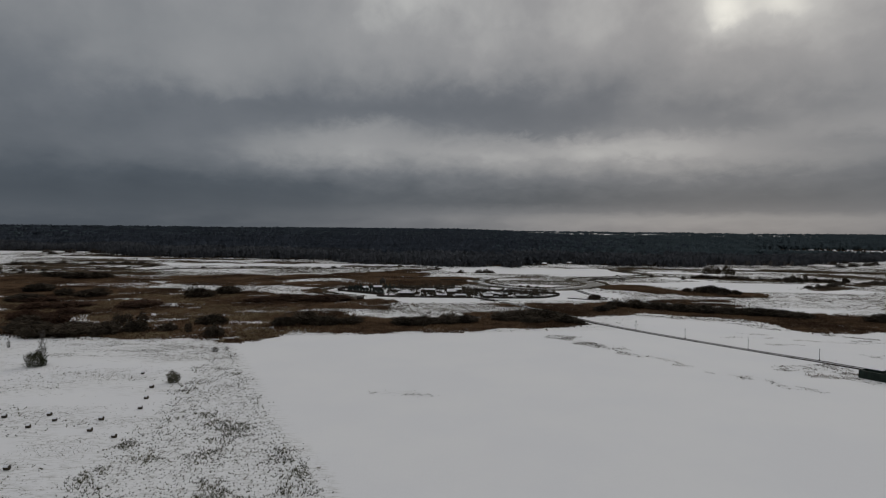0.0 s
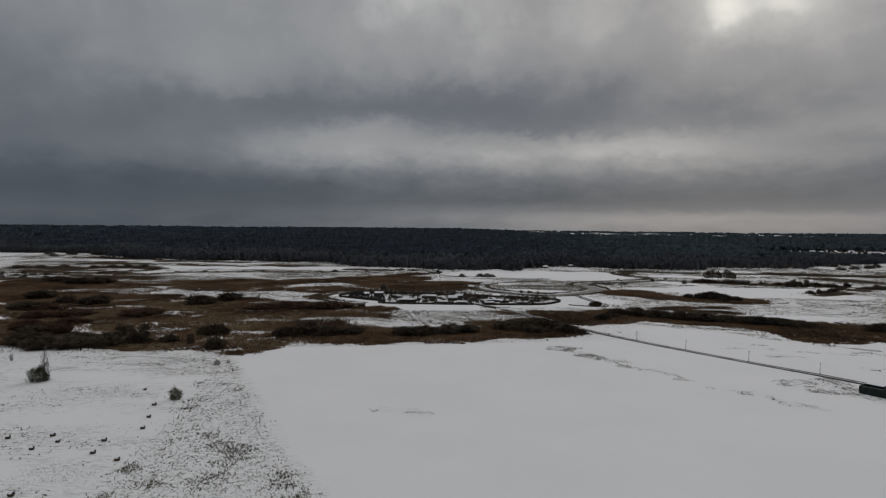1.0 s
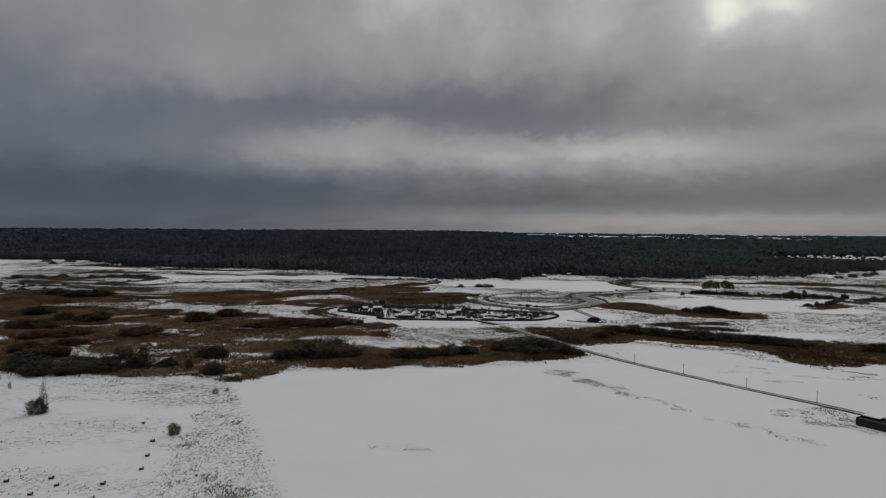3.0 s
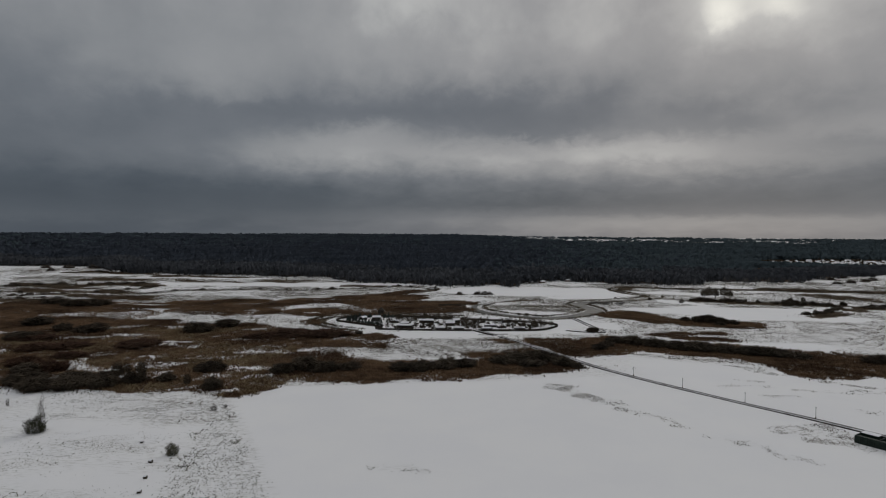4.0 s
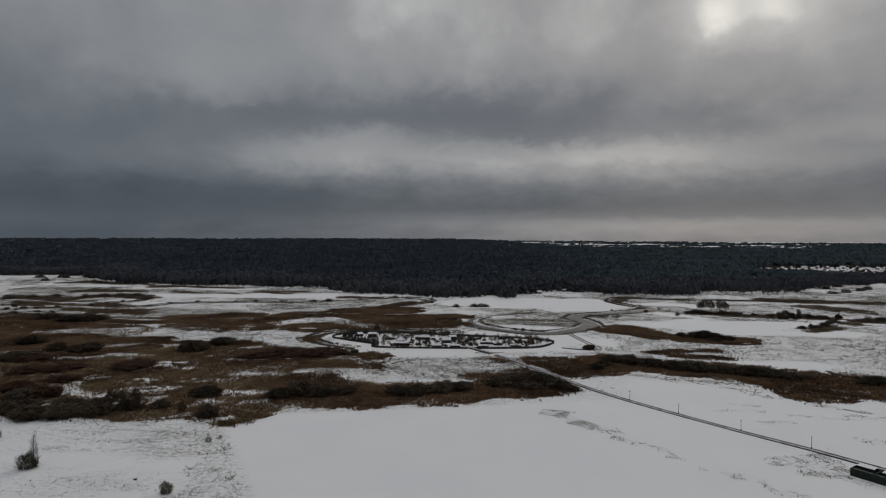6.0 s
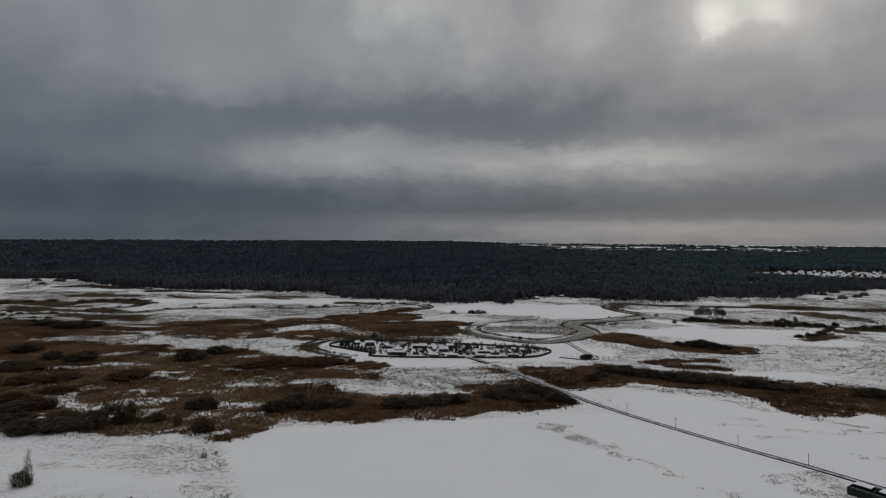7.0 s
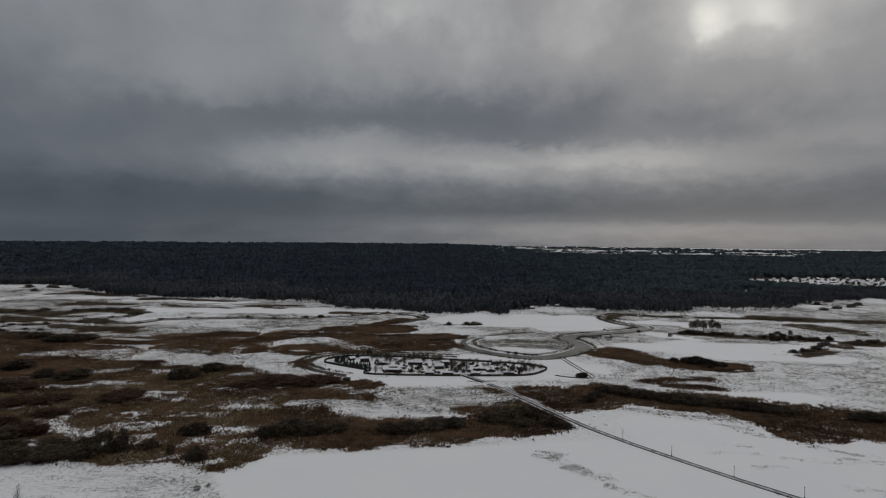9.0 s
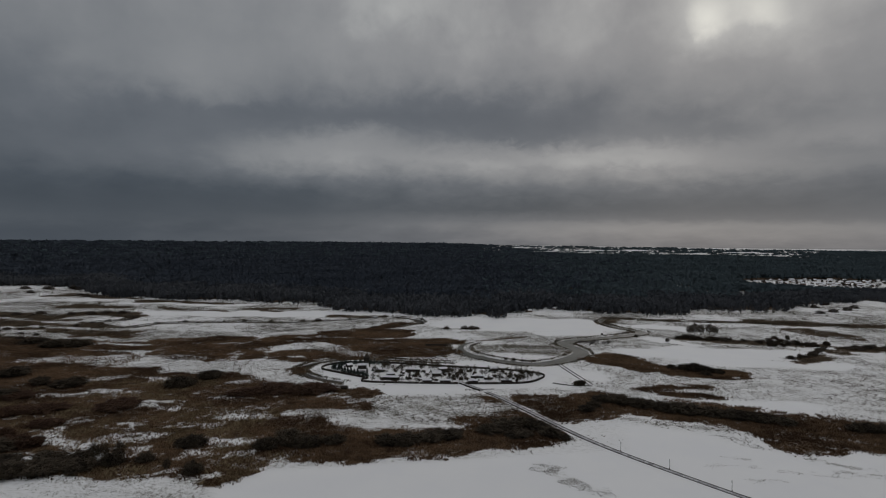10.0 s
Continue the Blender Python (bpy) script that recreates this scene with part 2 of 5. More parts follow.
GLASS = material("dark_glass", (0.01, 0.012, 0.015), (0.03, 0.035, 0.04), 1.0, 0.15, 0, spec=0.6)
STEEL = material("galvanised_post", (0.10, 0.10, 0.10), (0.22, 0.22, 0.22), 2.0, 0.6, 0.2, metal=0.3)
HAY = material("old_hay", (0.025, 0.021, 0.016), (0.085, 0.070, 0.052), 2.0, 0.9, 0.8)
WATER = material("river_ice", (0.064, 0.065, 0.058), (0.112, 0.111, 0.101), 0.05, 0.55, 0.1, spec=0.15)
DITCH = material("dark_ditch_water", (0.03, 0.028, 0.024), (0.07, 0.062, 0.05), 0.08, 0.6, 0.1, spec=0.12)
GROUND = ground_material()


# ---- helpers for meshes ----
def lattice(ix, iy, seed):
    h = (ix * 374761393 + iy * 668265263 + seed * 1274126177) & 0xFFFFFFFF
    h = ((h ^ (h >> 13)) * 1103515245) & 0xFFFFFFFF
    return ((h ^ (h >> 16)) & 0xFFFF) / 65535.0


def value_noise(x, y, seed=0):
    ix, iy = np.floor(x).astype(np.int64), np.floor(y).astype(np.int64)
    u, v = x - ix, y - iy
    u, v = u * u * (3 - 2 * u), v * v * (3 - 2 * v)
    top = lattice(ix, iy, seed) * (1 - u) + lattice(ix + 1, iy, seed) * u
    low = lattice(ix, iy + 1, seed) * (1 - u) + lattice(ix + 1, iy + 1, seed) * u
    return top * (1 - v) + low * v


def fbm(x, y, size, seed=0, octaves=4, rough=0.55):
    total, weight = 0.0, 0.0
    for o in range(octaves):
        w = rough**o
        total, weight = total + w * value_noise(x / size * 2**o, y / size * 2**o, seed + o), weight + w
    return total / weight


def smooth(v, lo, hi):
    u = np.clip((v - lo) / (hi - lo), 0, 1)
    return u * u * (3 - 2 * u)


def capsule(x, y, x1, y1, x2, y2):
    """Distance to a line from one place to another."""
    dx, dy = x2 - x1, y2 - y1
    s = np.clip(((x - x1) * dx + (y - y1) * dy) / (dx * dx + dy * dy + 1e-9), 0, 1)
    return np.hypot(x - x1 - s * dx, y - y1 - s * dy)


def spline(points, step=3.0):
    """A smooth line (Catmull-Rom) through a few places."""
    p = [np.array(q, float) for q in points]
    p = [2 * p[0] - p[1], *p, 2 * p[-1] - p[-2]]
    out = []
    for a, b, c, d in zip(p, p[1:], p[2:], p[3:]):
        n = max(2, int(np.linalg.norm(c - b) / step))
        for s in np.arange(n) / n:
            out.append(0.5 * (2 * b + (c - a) * s + (2 * a - 5 * b + 4 * c - d) * s * s + (3 * b - a - 3 * c + d) * s**3))
    return np.array([*out, p[-2]])


def to_line(x, y, line):
    best = np.full(np.shape(x), 1e9)
    for a, b in zip(line, line[1:]):
        best = np.minimum(best, capsule(x, y, *a[:2], *b[:2]))
    return best


def mesh_from(name, verts, tris, mat):
    """A mesh from arrays of vertices and of triangles or quads."""
    me = bpy.data.meshes.new(name)
    verts, tris = np.asarray(verts, np.float32), np.asarray(tris, np.int32)
    size = tris.shape[1]
    me.vertices.add(len(verts))
    me.vertices.foreach_set("co", verts.ravel())
    me.loops.add(tris.size)
    me.loops.foreach_set("vertex_index", tris.ravel())
    me.polygons.add(len(tris))
    me.polygons.foreach_set("loop_start", np.arange(0, tris.size, size, dtype=np.int32))
    me.update(calc_edges=True)
    me.materials.append(mat)
    return me


def part(name, bm, mat, parent, label=""):
    """Links a bmesh, or a mesh, as one object under a thing or under a part."""
    if isinstance(bm, bmesh.types.BMesh):
        me = bpy.data.meshes.new(name)
        bm.to_mesh(me)
        bm.free()
        me.materials.append(mat)
    else:
        me = bm
    ob = new(name, me)
    ob.parent = parent
    if label:
        ob["label"] = label
    return ob


def thing(name, m, label, category, group="", kind=""):
    ob = new(name)
    ob.matrix_world = m
    return tagged(ob, label, category, group, kind)


def box(bm, x0, y0, z0, x1, y1, z1, bevel=0.0):
    made = bmesh.ops.create_cube(bm, size=1.0, matrix=Matrix.LocRotScale(((x0 + x1) / 2, (y0 + y1) / 2, (z0 + z1) / 2), None, (abs(x1 - x0), abs(y1 - y0), abs(z1 - z0))))
    if bevel:
        edges = list({e for v in made["verts"] for e in v.link_edges})
        bmesh.ops.bevel(bm, geom=edges, offset=bevel, segments=1, affect="EDGES")
    return bm


def rod(bm, a, b, r0, r1, sides=6):
    a, b = Vector(a), Vector(b)
    way = b - a
    m = Matrix.Translation((a + b) / 2) @ way.to_track_quat("Z", "Y").to_matrix().to_4x4()
    bmesh.ops.create_cone(bm, cap_ends=True, segments=sides, radius1=r0, radius2=r1, depth=way.length, matrix=m)
    return bm


def blades(rng, x, y, z, count, wide, high, lean=0.35):
    """Upright thin triangles in tufts at the places given: arrays of vertices and triangles."""
    n = len(x)
    x, y, z, wide, high = (np.repeat(np.broadcast_to(v, (n,)), count) for v in (x, y, z, wide, high))
    n *= count
    turn, tilt, way = rng.uniform(0, math.pi, n), rng.normal(0, lean, n), rng.uniform(0, 2 * math.pi, n)
    wide, high = wide * rng.uniform(0.6, 1.3, n), high * rng.uniform(0.65, 1.2, n)
    ox, oy = rng.normal(0, 0.3, n) * wide, rng.normal(0, 0.3, n) * wide
    cx, cy = np.cos(turn) * wide / 2, np.sin(turn) * wide / 2
    v = np.empty((n, 3, 3), np.float32)
    v[:, 0] = np.stack([x + ox - cx, y + oy - cy, z - 0.05], -1)
    v[:, 1] = np.stack([x + ox + cx, y + oy + cy, z - 0.05], -1)
    v[:, 2] = np.stack([x + ox + tilt * high * np.cos(way), y + oy + tilt * high * np.sin(way), z + high], -1)
    return v.reshape(-1, 3), np.arange(3 * n).reshape(-1, 3)


# ---- the lie of the land ----
RIVER = spline([(238, 650), (234, 632), (207, 614), (172, 597), (146, 584), (135, 566), (139, 545), (140, 525), (130, 506), (112, 488), (90, 476), (72, 482), (50, 499), (36, 518), (31, 540), (35, 562), (46, 577)])
BACKWATER = spline([(236, 646), (218, 680), (217, 722), (240, 752), (275, 737), (350, 723), (430, 715), (520, 700)])
OXBOW = spline([(-60, 660), (-37, 675), (-15, 694), (-10, 720), (-27, 740), (-56, 752), (-148, 704), (-241, 698), (-309, 684), (-331, 654), (-370, 664), (-388, 690), (-366, 716), (-385, 757), (-440, 776), (-480, 745), (-560, 730)])
MOAT = spline([(22, 479), (-8, 484), (-32, 490), (-56, 492), (-79, 486), (-94, 471), (-98, 456), (-94, 441), (-83, 427), (-66, 416), (-58, 412)])
FOREST_X = (-1600, -835, -782, -689, -620, -572, -533, -497, -475, -408, -365, -301, -241, -164, -122, -90, -43, -5, 31, 69, 98, 108, 153, 182, 201, 228, 304, 355, 384, 444, 522, 559, 639, 671, 710, 758, 779, 1100, 1700)
FOREST_Y = (1330, 1149, 1167, 1123, 1059, 1011, 967, 943, 962, 923, 926, 922, 894, 855, 799, 789, 779, 748, 750, 757, 737, 787, 807, 834, 809, 793, 785, 781, 838, 828, 826, 874, 916, 942, 936, 990, 965, 1050, 1150)
REEDS_LEFT = [  # x1, y1, x2, y2, half width
    (-200, 276, -112, 261, 14), (-235, 312, -120, 302, 24), (-280, 370, -112, 346, 25), (-330, 440, -152, 405, 31),
    (-380, 515, -280, 482, 33), (-405, 555, -160, 538, 17), (-215, 512, -165, 502, 22), (-160, 562, -62, 640, 17), (-60, 652, -32, 690, 11),
    (-112, 506, -2, 528, 24), (-32, 572, 12, 575, 16), (-88, 615, -41, 624, 24), (-64, 566, -9, 553, 20), (-155, 579, -87, 575, 12), (-350, 599, -306, 597, 7), (-115, 365, -40, 361, 9), (-251, 570, -190, 584, 14), (-112, 373, -58, 374, 21), (-97, 296, -52, 293, 24), (-100, 325, -62, 326, 10), (-120, 262, -85, 258, 10),
]
LANE = [(39.6, 387.5), (49, 370.6), (65, 335), (80, 302.4), (93.4, 279), (108.4, 257), (124.8, 234.3), (140.8, 214.3), (155, 194.3), (171.5, 171.8), (199.5, 134)]
SNOWY_GAPS = [  # tongues of snow in the reed
    (-322, 482, -261, 488, 13.1), (-259, 484, -208, 485, 21.9), (-197, 448, -154, 449, 9.4), (-243, 418, -224, 428, 8.3), (-236, 376, -221, 381, 4.0), (-251, 376, -242, 380, 3.3), (-221, 390, -207, 388, 5.6), (-204, 386, -194, 384, 5.5), (-193, 422, -184, 418, 6.6), (-214, 359, -208, 364, 3.6), (-189, 350, -174, 352, 6.9), (-170, 355, -141, 349, 4.6), (-228, 347, -221, 346, 3.3), (-138, 371, -128, 374, 3.9), (-166, 314, -156, 316, 3.7), (-161, 324, -156, 326, 2.9), (-182, 319, -178, 318, 2.3), (-199, 311, -179, 287, 6.0), (-191, 294, -169, 287, 6.0),
]
SNOWY_GAPS_NEAR = [
    (-177, 267, -172, 276, 5.5), (-193, 323, -189, 325, 2.9), (-166, 294, -145, 299, 8.2), (-144, 283, -135, 279, 4.4), (-164, 287, -154, 276, 5.9), (-205, 285, -199, 285, 2.3), (-238, 330, -225, 333, 2.5), (-117, 316, -109, 319, 5.6), (-115, 336, -97, 336, 8.5), (-109, 295, -100, 291, 8.0), (-95, 296, -88, 296, 4.1), (-116, 272, -111, 276, 3.5), (-107, 276, -84, 279, 2.9), (-132, 254, -123, 254, 2.4), (-118, 254, -113, 256, 2.4), (-96, 250, -91, 252, 2.9),
]
SNOWY_GAPS_MIDDLE = [
    (-149, 535, -104, 548, 12), (-104, 548, -50, 505, 10), (-54, 339, -14, 337, 6), (-133, 412, -107, 434, 8), (-137, 596, -79, 594, 3), (-165, 480, -167, 514, 6),
]
REEDS_MIDDLE = [
    (-52, 286, 8, 294, 19), (15, 298, 58, 308, 17), (30, 326, 55, 334, 11), (66, 364, 112, 372, 11), (82, 340, 100, 346, 14), (76, 353, 110, 354, 12), (40, 373, 50, 366, 6),
    (112, 356, 165, 345, 15), (165, 344, 250, 306, 17), (192, 288, 226, 288, 9), (196, 310, 245, 298, 15), (142, 492, 172, 472, 11), (160, 515, 174, 490, 9), (170, 470, 192, 452, 13), (190, 450, 232, 440, 12),
    (-104, 452, -98, 440, 5), (148, 392, 198, 402, 4), (165, 382, 186, 376, 5),
]
REEDS_STREAM = [
    (-462, 727, -450, 759, 15), (-454, 765, -398, 762, 12), (-398, 762, -371, 741, 11), (-392, 683, -362, 658, 8), (-516, 751, -460, 703, 10), (-457, 698, -424, 704, 6), (-357, 612, -307, 600, 12), (-512, 835, -435, 833, 13), (-626, 969, -584, 1000, 10),
]
REEDS_FAR_LEFT = [
    (-383, 834, -333, 808, 5), (-333, 806, -276, 797, 4), (-255, 828, -204, 797, 6), (-560, 770, -513, 747, 8), (-513, 746, -455, 704, 8), (-624, 1015, -524, 960, 10), (-524, 958, -471, 944, 9), (-509, 856, -436, 828, 8), (-362, 622, -318, 620, 9), (-440, 580, -376, 565, 14), (-440, 898, -396, 914, 8), (-424, 668, -362, 652, 7), (-440, 640, -400, 636, 8), (-636, 978, -596, 1019, 5), (-533, 958, -476, 953, 8), (-451, 921, -372, 902, 7), (-548, 755, -473, 707, 9), (-486, 671, -450, 664, 12), (-740, 1018, -717, 1041, 4),
]
REEDS_FAR = [
    (48, 580, 74, 594, 2.5), (74, 594, 108, 606, 2.5),
    (350, 511, 324, 492, 8), (420, 724, 486, 704, 20), (432, 655, 450, 612, 17), (494, 694, 580, 688, 14), (264, 596, 300, 588, 7), (300, 586, 337, 575, 12), (337, 577, 384, 562, 11), (390, 556, 376, 526, 9), (402, 546, 455, 540, 12),
    (-440, 766, -385, 770, 11), (-505, 690, -450, 672, 12), (-400, 626, -330, 612, 10), (-421, 912, -300, 880, 8), (-255, 826, -190, 836, 7),
    (217, 700, 238, 748, 8), (245, 750, 430, 716, 4), (-120, 755, -70, 752, 8),
]
GRASSY = [  # meadow where much dead grass shows through the snow: x1, y1, x2, y2, half width, how much
    (-44, 356, 24, 354, 36, 0.85), (190, 410, 330, 380, 50, 0.7), (-260, 640, 0, 640, 45, 0.65), (58, 545, 108, 535, 30, 1.0), (-190, 500, -120, 450, 55, 0.7),
    (-190, 228, -92, 234, 15, 0.55), (330, 640, 520, 600, 60, 0.75), (500, 760, 650, 800, 60, 0.6), (-520, 720, -420, 650, 70, 0.75), (200, 292, 250, 262, 24, 0.75), (-611, 865, -497, 879, 35, 0.95), (-760, 1059, -677, 1055, 30, 0.7), (118, 330, 180, 312, 9, 0.95), (180, 300, 250, 276, 10, 0.95), (130, 380, 330, 400, 40, 0.72),
]
STREAKS = [  # thin rows of stubble on the smooth fields
    (53, 260, 62, 246, 4.6, 0.95), (62, 246, 73, 233, 3.4, 0.9), (77, 224, 91, 206, 1.2, 0.7), (98, 197, 118, 172, 1.4, 0.6), (124, 203, 140, 205, 5.5, 0.75), (132, 194, 142, 183, 4, 0.6), (-20, 170, -4, 167, 2.2, 0.8), (141, 247, 151, 246, 1.5, 0.7), (168, 224, 180, 220, 3, 0.6), (130, 262, 150, 262, 2, 0.35), (160, 255, 200, 250, 3, 0.35), (64.7, 243.3, 73.3, 235.1, 1.2, 0.9), (70.6, 226.4, 79.9, 221.3, 1.6, 0.95), (84.4, 209.0, 91.2, 205.2, 0.8, 0.8),
]
STREAKS_THIN = [
    (91.7, 198.1, 99.7, 192.2, 0.8, 0.8), (101.3, 189.3, 103.5, 188.4, 1.0, 1.0), (107.2, 186.6, 109.6, 176.5, 0.9, 0.7), (110.7, 176.5, 116.0, 170.6, 0.7, 0.7), (139.8, 245.5, 149.4, 246.6, 1.0, 0.8), (118.8, 200.0, 133.0, 203.8, 1.6, 0.85), (133.0, 203.8, 140.8, 196.0, 2.6, 0.95), (124.7, 193.0, 137.2, 187.5, 2.0, 0.9), (140.4, 188.6, 142.9, 184.0, 1.2, 0.9), (142.7, 274.3, 151.5, 270.7, 1.2, 0.6), (135.5, 218.8, 145.7, 214.7, 0.8, 0.6), (154.3, 304.7, 163.2, 292.9, 1.6, 0.8), (160.7, 288.4, 179.2, 281.9, 2.6, 0.7), (177.9, 279.8, 186.3, 266.0, 2.6, 0.7), (185.0, 264.1, 202.9, 258.6, 2.2, 0.7), (182.9, 255.1, 197.5, 251.7, 1.5, 0.8),
]
CLEAN = [  # wind-smoothed snow and ice with little showing through
    (130, 292, 175, 250, 24), (-60, 442, 72, 426, 20), (-40, 399, 90, 401, 6), (190, 525, 330, 520, 24), (231, 597, 250, 572, 14), (240, 537, 262, 488, 22), (262, 488, 339, 472, 14), (257, 682, 306, 655, 14), (125, 629, 188, 631, 14), (182, 358, 238, 352, 9), (-383, 769, -266, 769, 16), (-357, 865, -276, 870, 10), (60, 700, 185, 690, 50), (-290, 775, -60, 775, 26),
    (0, 475, 60, 468, 9), (100, 455, 130, 440, 14), (180, 160, 240, 220, 30), (-85, 462, -95, 450, 6),
]


def rise(x, y):
    """Ground height without the river beds: a flat valley, then land that climbs towards the horizon."""
    r = np.hypot(x, y)
    far = smooth(r, 1500, 4000) * 24 + smooth(r, 3300, 4800) * (21 - 10 * smooth(x / np.maximum(r, 1.0), 0.05, 0.5))
    swell = (fbm(x, y, 900, 5, 3) - 0.5) * 9 * smooth(r, 1400, 2600)
    return far + swell * (1 - smooth(r, 3200, 4300)) + (fbm(x, y, 60, 9, 3) - 0.5) * 0.5 * smooth(r, 60, 160)


def reed_cover(x, y, beds, seed=3):
    """0 to 1: how thickly reed stands, with ragged edges and snowy gaps."""
    cover = np.zeros(np.shape(x))
    wx, wy = x + (fbm(x, y, 30, 21, 6, 0.7) - 0.5) * 40, y + (fbm(x, y, 30, 31, 6, 0.7) - 0.5) * 26
    for x1, y1, x2, y2, r in beds:
        cover = np.maximum(cover, smooth(1.12 * r + 1.5 - capsule(wx, wy, x1, y1, x2, y2), -5.0, 6.0))
    gaps = fbm(x * 0.55, y * 1.2, 30, seed, 6, 0.72)
    thin = smooth(gaps, 0.26, 0.38)
    gx, gy = x + (fbm(x, y, 12, 25, 5, 0.7) - 0.5) * 22, y + (fbm(x, y, 10, 35, 5, 0.7) - 0.5) * 16
    for x1, y1, x2, y2, r in (*SNOWY_GAPS, *SNOWY_GAPS_NEAR, *SNOWY_GAPS_MIDDLE):
        thin = thin * (1 - 0.66 * smooth(r + 0.3 - capsule(gx, gy, x1, y1, x2, y2), -3.5, 3.5))
    cover = cover * smooth(to_line(x, y, np.array(LANE)), 2.2, 4.5)
    specks = smooth(fbm(x * 0.8, y * 1.2, 6, seed + 40, 4, 0.7), 0.40, 0.56)
    return cover * (0.12 + 0.88 * thin) * (0.50 + 0.50 * specks)


def weed_strip(x, y):
    """The weedy strip beside the smooth field: widens towards the camera."""
    edge = (x + 82) * 96 + (y - 226) * 49
    edge = -edge / math.hypot(96, 49)
    other = np.interp(y, (60, 101, 126, 165, 207, 226), (-68, -70, -72, -78, -86, -88))
    wobble = (fbm(x, y, 14, 77) - 0.5) * 8
    return smooth(edge, 0.3, 2.5) * smooth(x - other + wobble, -3, 5) * smooth(228 - y, 0, 6)


def field_line(x, y):
    """Metres to the right of the smooth field's border."""
    return ((x + 82) * 96 + (y - 226) * 49) / 107.8


def streak_cover(x, y):
    strips = np.zeros(np.shape(x))
    jx, jy = x + (fbm(x, y, 9, 45) - 0.5) * 9, y + (fbm(x, y, 9, 55) - 0.5) * 8
    for x1, y1, x2, y2, r, amount in (*STREAKS, *STREAKS_THIN):
        strips = np.maximum(strips, amount * smooth(r - capsule(jx, jy, x1, y1, x2, y2), -2.2, 1.8))
    return strips


def grass_cover(x, y):
    cover = 0.30 + 0.42 * smooth(fbm(x, y, 75, 37), 0.36, 0.64) + 0.14 * smooth(y, 430, 620)
    wx, wy = x + (fbm(x, y, 40, 41) - 0.5) * 40, y + (fbm(x, y, 40, 51) - 0.5) * 30
    for x1, y1, x2, y2, r, amount in GRASSY:
        cover = np.maximum(cover, amount * smooth(r - capsule(wx, wy, x1, y1, x2, y2), -8, 12))
    for x1, y1, x2, y2, r in CLEAN:
        cover = cover * (1 - 0.9 * smooth(r - capsule(wx, wy, x1, y1, x2, y2), -6, 6))
    pasture = smooth(214 - y, 0, 8) * smooth(-field_line(x, y), 0, 3)
    cover = cover * (1 - pasture) + pasture * 0.60 * smooth(fbm(x * 0.5 + y * 0.4, y * 1.4, 20, 47), 0.40, 0.68)
    field = smooth(field_line(x, y), 0, 3) * smooth(262 - y + 0.14 * (x + 60), 0, 6)
    cover = cover * (1 - field)
    strips = 0.5 * streak_cover(x, y)
    if np.any(bank := (np.abs(x - 100) < 220) & (np.abs(y - 560) < 110)):
        d = to_line(x[bank], y[bank], RIVER[::2])
        strips[bank] = np.maximum(strips[bank], 0.4 * smooth(2.5 - np.abs(d - 10), -1.5, 2.0))
    return np.maximum(np.maximum(cover, strips), weed_strip(x, y) * 0.54)


def beds(x, y):
    """How far the ground dips for the river and its arms."""
    dip = 1.1 * (1 - smooth(to_line(x, y, RIVER[::2]), 5.5, 9.5))
    dip = np.maximum(dip, 0.9 * (1 - smooth(to_line(x, y, BACKWATER[::3]), 2.5, 6)))
    dip = np.maximum(dip, 0.9 * (1 - smooth(to_line(x, y, OXBOW[::3]), 2.5, 6)))
    return np.maximum(dip, 0.9 * (1 - smooth(to_line(x, y, MOAT[::2]), 1.2, 4.2)))


def steps(stops):
    """Grid lines with the given spacing between the given places."""
    out = []
    for (a, gap_a), (b, gap_b) in zip(stops, stops[1:]):
        p = a
        while p < b - 0.3 * gap_a:
            out.append(p)
            p += gap_a + (gap_b - gap_a) * (p - a) / (b - a)
    return np.array([*out, stops[-1][0]])


def build_ground():
    xs = steps([(-4950, 300), (-1500, 60), (-520, 8), (-420, 2.6), (470, 2.6), (600, 8), (1500, 60), (4950, 300)])
    ys = steps([(-4950, 400), (-600, 120), (40, 8), (90, 2.4), (520, 2.4), (780, 3.2), (1300, 25), (2500, 120), (4950, 120)])
    x, y = np.meshgrid(xs, ys)
    flat_x, flat_y = x.ravel(), y.ravel()
    z = rise(flat_x, flat_y)
    near = (np.abs(flat_x) < 700) & (flat_y > 300) & (flat_y < 900)
    z[near] -= beds(flat_x[near], flat_y[near])
    nx, ny = len(xs), len(ys)
    i = (np.arange(ny - 1)[:, None] * nx + np.arange(nx - 1)).ravel()
    me = mesh_from("ground", np.stack([flat_x, flat_y, z], -1), np.stack([i, i + 1, i + nx + 1, i + nx], -1), GROUND)
    me.polygons.foreach_set("use_smooth", np.ones(len(me.polygons), bool))
    litter = np.maximum.reduce([reed_cover(flat_x, flat_y, b) for b in (REEDS_LEFT, REEDS_MIDDLE, REEDS_FAR, REEDS_FAR_LEFT, REEDS_STREAM)])
    litter = np.maximum(litter, in_forest(flat_x, flat_y - 25) * (np.hypot(flat_x, flat_y) < 3150))
    for key, values in (("grass", grass_cover(flat_x, flat_y)), ("litter", litter)):
        me.attributes.new(key, "FLOAT", "POINT").data.foreach_set("value", values.astype(np.float32))
    tagged(new("ground", me), "snow-covered river meadow with dead grass showing through", "ground", kind="structure")


